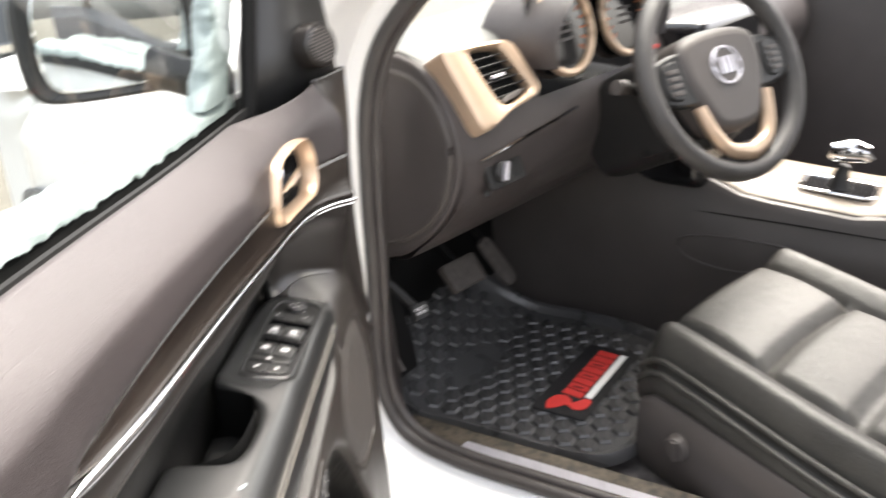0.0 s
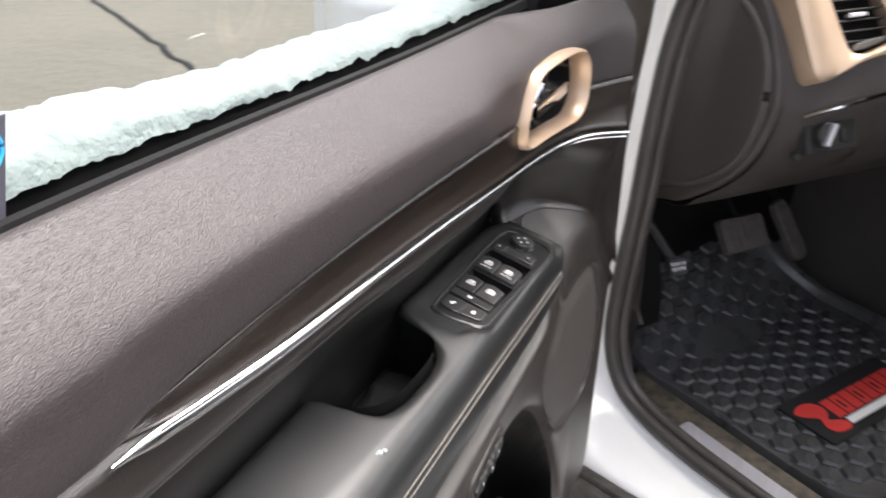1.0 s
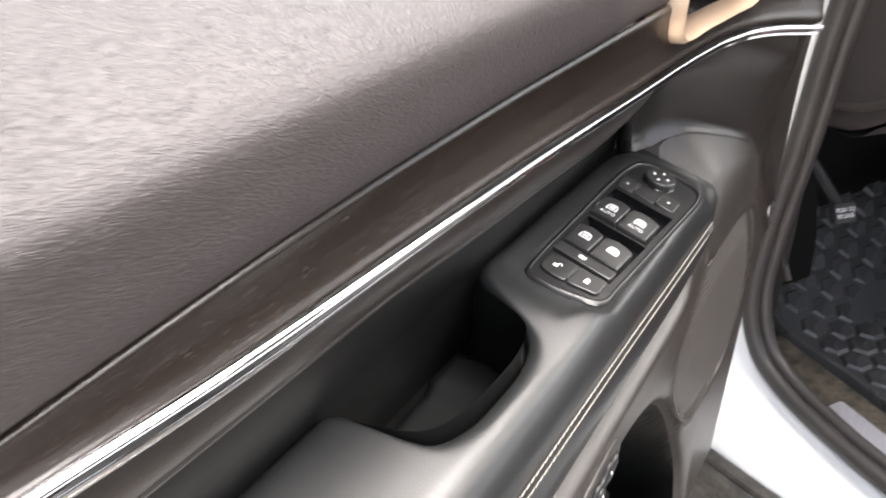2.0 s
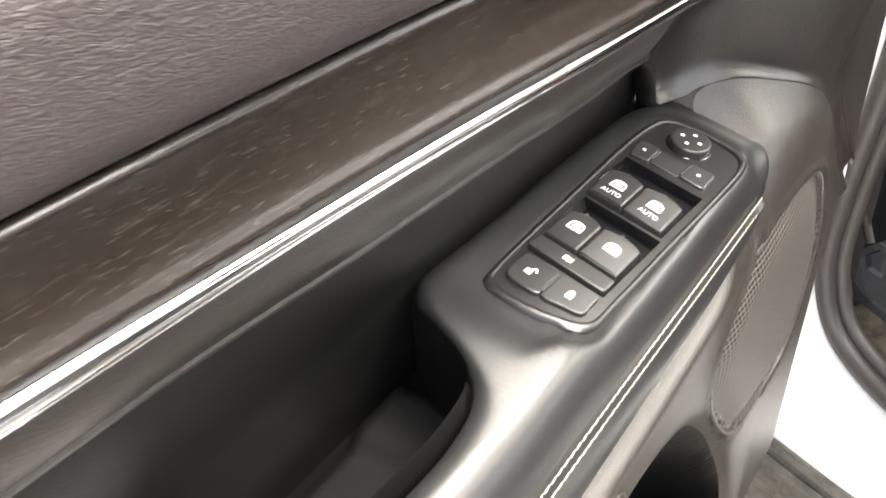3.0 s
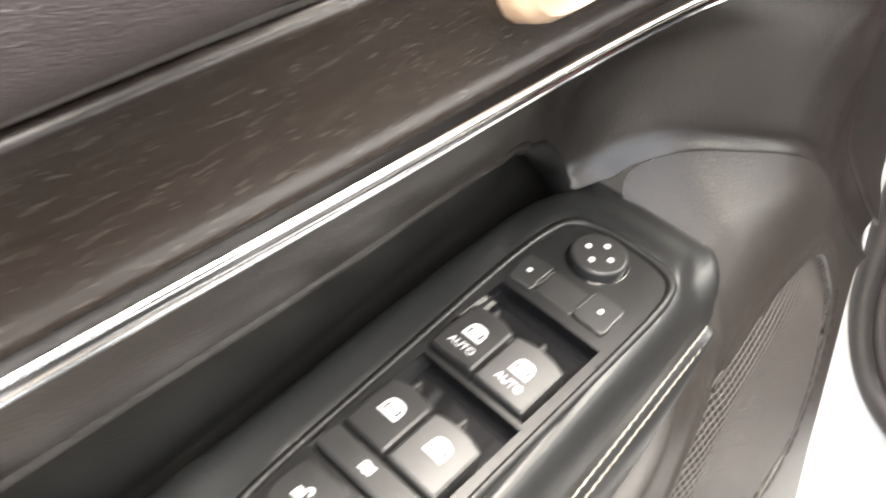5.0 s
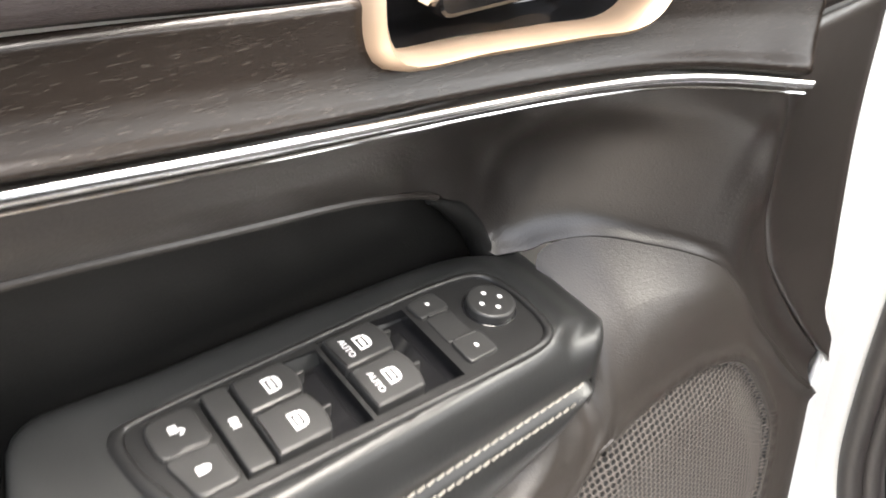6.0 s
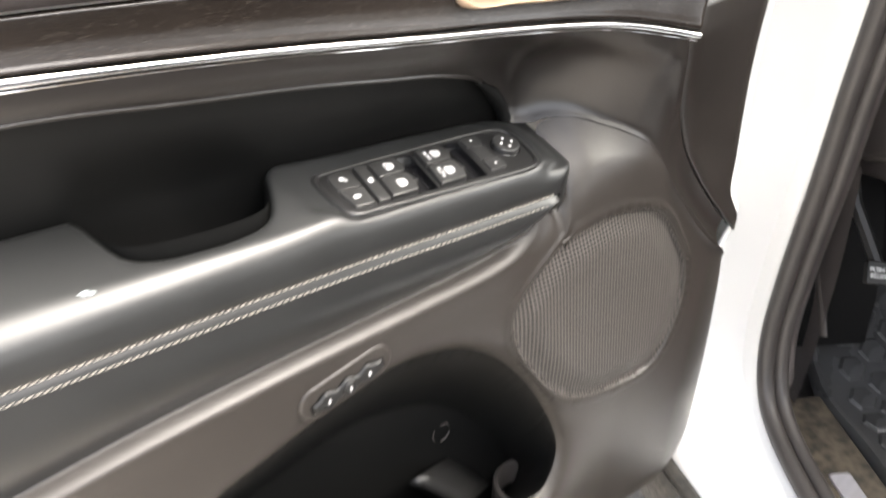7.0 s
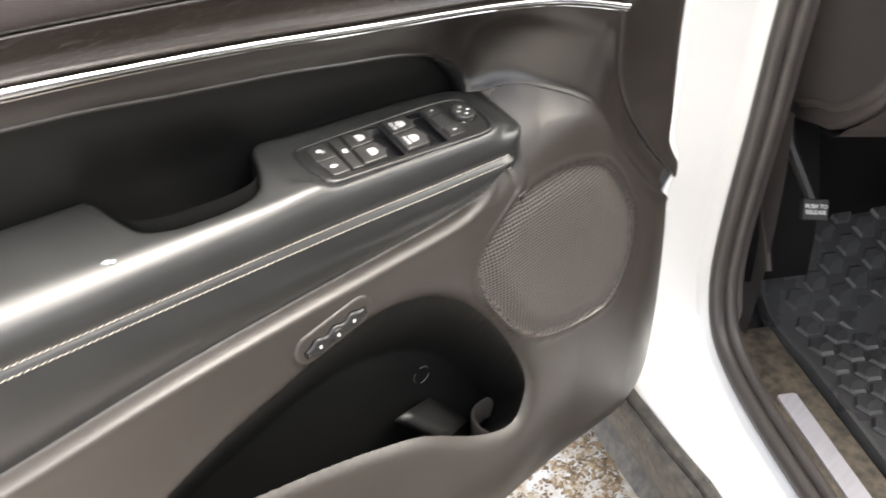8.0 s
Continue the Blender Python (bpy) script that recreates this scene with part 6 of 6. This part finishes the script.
P = [[(0.172 + 0.49 * v, -0.232 + 0.022 * math.sin(math.pi * v) - 0.02 * v - 0.012 * math.sin(h * 3.1) + 0.004 - 0.02 * h, 0.588 - 0.13 * h) for h in np.linspace(0, 1, 8)] for v in np.linspace(0, 1, 18)]
part("cushion_front", sheet(cpts(P)), SEATLEATHER, seat, "", 60)
P = []
for u in np.linspace(0, 1, 26):
    f = -0.236 - 0.62 * u
    top = 0.612 - 0.03 * step(u / 0.8) - 0.03 * (1 - step(u / 0.08))
    P.append([(0.178 + slant(f), f, top), (0.160 + slant(f), f, top - 0.010), (0.153 + slant(f), f, top - 0.035), (0.160 + slant(f), f, top - 0.06), (0.185 + slant(f), f, top - 0.085)])
part("cushion_side", sheet(cpts(P)), SEATLEATHER, seat, "", 60)
for off, z in ((0.0, 0.628), (0.010, 0.606)):
    part("piping", tube([C(0.168 - off + slant(-0.236 - 0.60 * u), -0.236 - 0.60 * u, z - 0.03 * step(u / 0.8) - 0.035 * (1 - step(u / 0.08))) for u in np.linspace(0, 1, 20)], 0.0055, 8), SEATLEATHER, seat)
P = []
for u in np.linspace(0, 1, 26):
    f = -0.252 - 0.68 * u
    h = 0.556 - 0.01 * u - 0.02 * (1 - step(u / 0.05))
    lowz = 0.388 + 0.03 * step((u - 0.2) / 0.5)
    s_ = slant(f)
    P.append([(0.178 + s_, f, h - 0.002), (0.150 + s_, f, h + 0.002), (0.140 + s_, f, h - 0.010), (0.126 + s_, f, (h + lowz) / 2), (0.130 + s_, f, lowz + 0.03), (0.145 + s_, f, lowz)])
part("side_shield", sheet(cpts(P)), SEATPLASTIC, seat, "grey-brown plastic side shield", 50)
part("shield_front", sheet(cpts([[(0.180, -0.254, 0.534), (0.155, -0.251, 0.533), (0.140, -0.252, 0.526)], [(0.180, -0.248, 0.47), (0.150, -0.246, 0.47), (0.127, -0.252, 0.468)], [(0.180, -0.254, 0.40), (0.155, -0.253, 0.40), (0.144, -0.252, 0.40)]]), flip=True), SEATPLASTIC, seat)
km = CM @ Matrix.Translation((0.098, -0.360, 0.500)) @ pose(0, 0, 0, 0, -90, 0)
kb = part("recliner_knob", disc(0.024, -0.01, 0.014, 0.006, km), SEATPLASTIC, seat, "round plastic knob")
part("knob_bar", bar((-0.020, -0.006, 0.012), (0.020, 0.006, 0.020), 0.003, km), SEATPLASTIC, kb)
part("seat_rail", bar((0.19, -0.95, 0.385), (0.23, -0.27, 0.43), 0.006, CM), STEEL, seat, "metal seat rail")
part("seat_rail", bar((0.45, -0.95, 0.385), (0.49, -0.27, 0.43), 0.006, CM), STEEL, seat, "metal seat rail")
part("seat_base", bar((0.20, -0.86, 0.43), (0.48, -0.34, 0.57), 0.02, CM), BLACK, seat)
part("backrest", bar((-0.06, -1.06, 0.58), (0.45, -0.84, 1.25), 0.06, CM, 4), SEATLEATHER, seat)
CM = BODY_FRAME


# ---- parked cars and bare trees in the distance ----
def parked_car(m, paint, label):
    car = thing("parked_car", label, "car", m.translation, "parked cars")
    prof = rounded([(-2.25, 0.45), (-2.2, 0.80), (-2.0, 1.0), (-1.5, 1.05), (-0.9, 1.45), (0.5, 1.48), (1.1, 1.05), (1.9, 0.92), (2.2, 0.75), (2.25, 0.42), (1.8, 0.28), (-1.8, 0.28)], 4)
    rows = []
    for y, s_ in ((-0.90, 0.93), (-0.93, 1.0), (-0.80, 1.02), (0.80, 1.02), (0.93, 1.0), (0.90, 0.93)):
        c = np.array([0, 0.75])
        o = c + (prof - c) * s_
        yy = np.where(o[:, 1] > 1.0, y * (1 - 0.22 * (o[:, 1] - 1.0) / 0.5), y)
        rows.append(np.c_[o[:, 0], yy, o[:, 1]])
    v, f = sheet(np.array(rows), wrap=True)
    n = len(prof)
    f += [list(range(n))[::-1], list(range(5 * n, 6 * n))]
    part("body", ([m @ Vector(p) for p in v], f), paint, car, smooth=35)
    for sy in (-1, 1):
        part("side_window", ([m @ Vector((x, sy * (0.945 - 0.42 * (z - 1.0)), z)) for x, z in ((-1.15, 1.08), (-0.82, 1.38), (0.42, 1.40), (0.88, 1.08))], [[0, 1, 2, 3]]), GLOSS, car)
        for sx in (-1.35, 1.38):
            w = part("tyre", disc(0.34, -0.10, 0.10, 0.03, m @ Matrix.Translation((sx, sy * 0.84, 0.34)) @ pose(0, 0, 0, 90, 0, 0), 24), DARKRUB, car)
            part("rim", disc(0.21, -0.105, 0.105, 0.02, m @ Matrix.Translation((sx, sy * 0.84, 0.34)) @ pose(0, 0, 0, 90, 0, 0), 18), SATIN, w)
    return car


parked_car(pose(12.2, 6.6, 0, 0, 0, 118), CARGREY, "dark grey car parked across the lot")
parked_car(pose(-7.5, 1.2, 0, 0, 0, 95), CARGREY, "dark parked car standing on the concrete lot")
parked_car(pose(-7.0, 4.6, 0, 0, 0, 95), WHITE, "snow-white parked car on the concrete lot")


def bare_tree(x, y, h, seed):
    tr = thing("bare_tree", "bare leafless winter tree with thin branches", "tree", (x, y, 0), "winter trees")
    rnd = random.Random(seed)
    part("trunk", tube([(x + 0.1 * math.sin(k), y, h * k / 6) for k in range(7)], np.linspace(0.2, 0.05, 7), 8), TRUNK, tr)
    limbs = []
    for k in range(26):
        z = h * rnd.uniform(0.3, 0.95)
        a, l = rnd.uniform(0, 6.3), rnd.uniform(0.8, 2.2)
        p = np.array([x, y, z])
        pts = [p]
        for _ in range(4):
            p = p + np.array([math.cos(a), math.sin(a), rnd.uniform(0.3, 0.9)]) * l / 4
            a += rnd.uniform(-0.5, 0.5)
            pts.append(p)
        limbs.append(tube(pts, np.linspace(0.05, 0.008, 5), 5))
    part("limbs", joined(*limbs), TRUNK, tr)


for k, (x, y) in enumerate(((-14, 3), (-16, 7), (-15, -1), (-18, 10), (-17, 4.5))):
    bare_tree(x, y, 6.5 + k % 3, 11 + k)
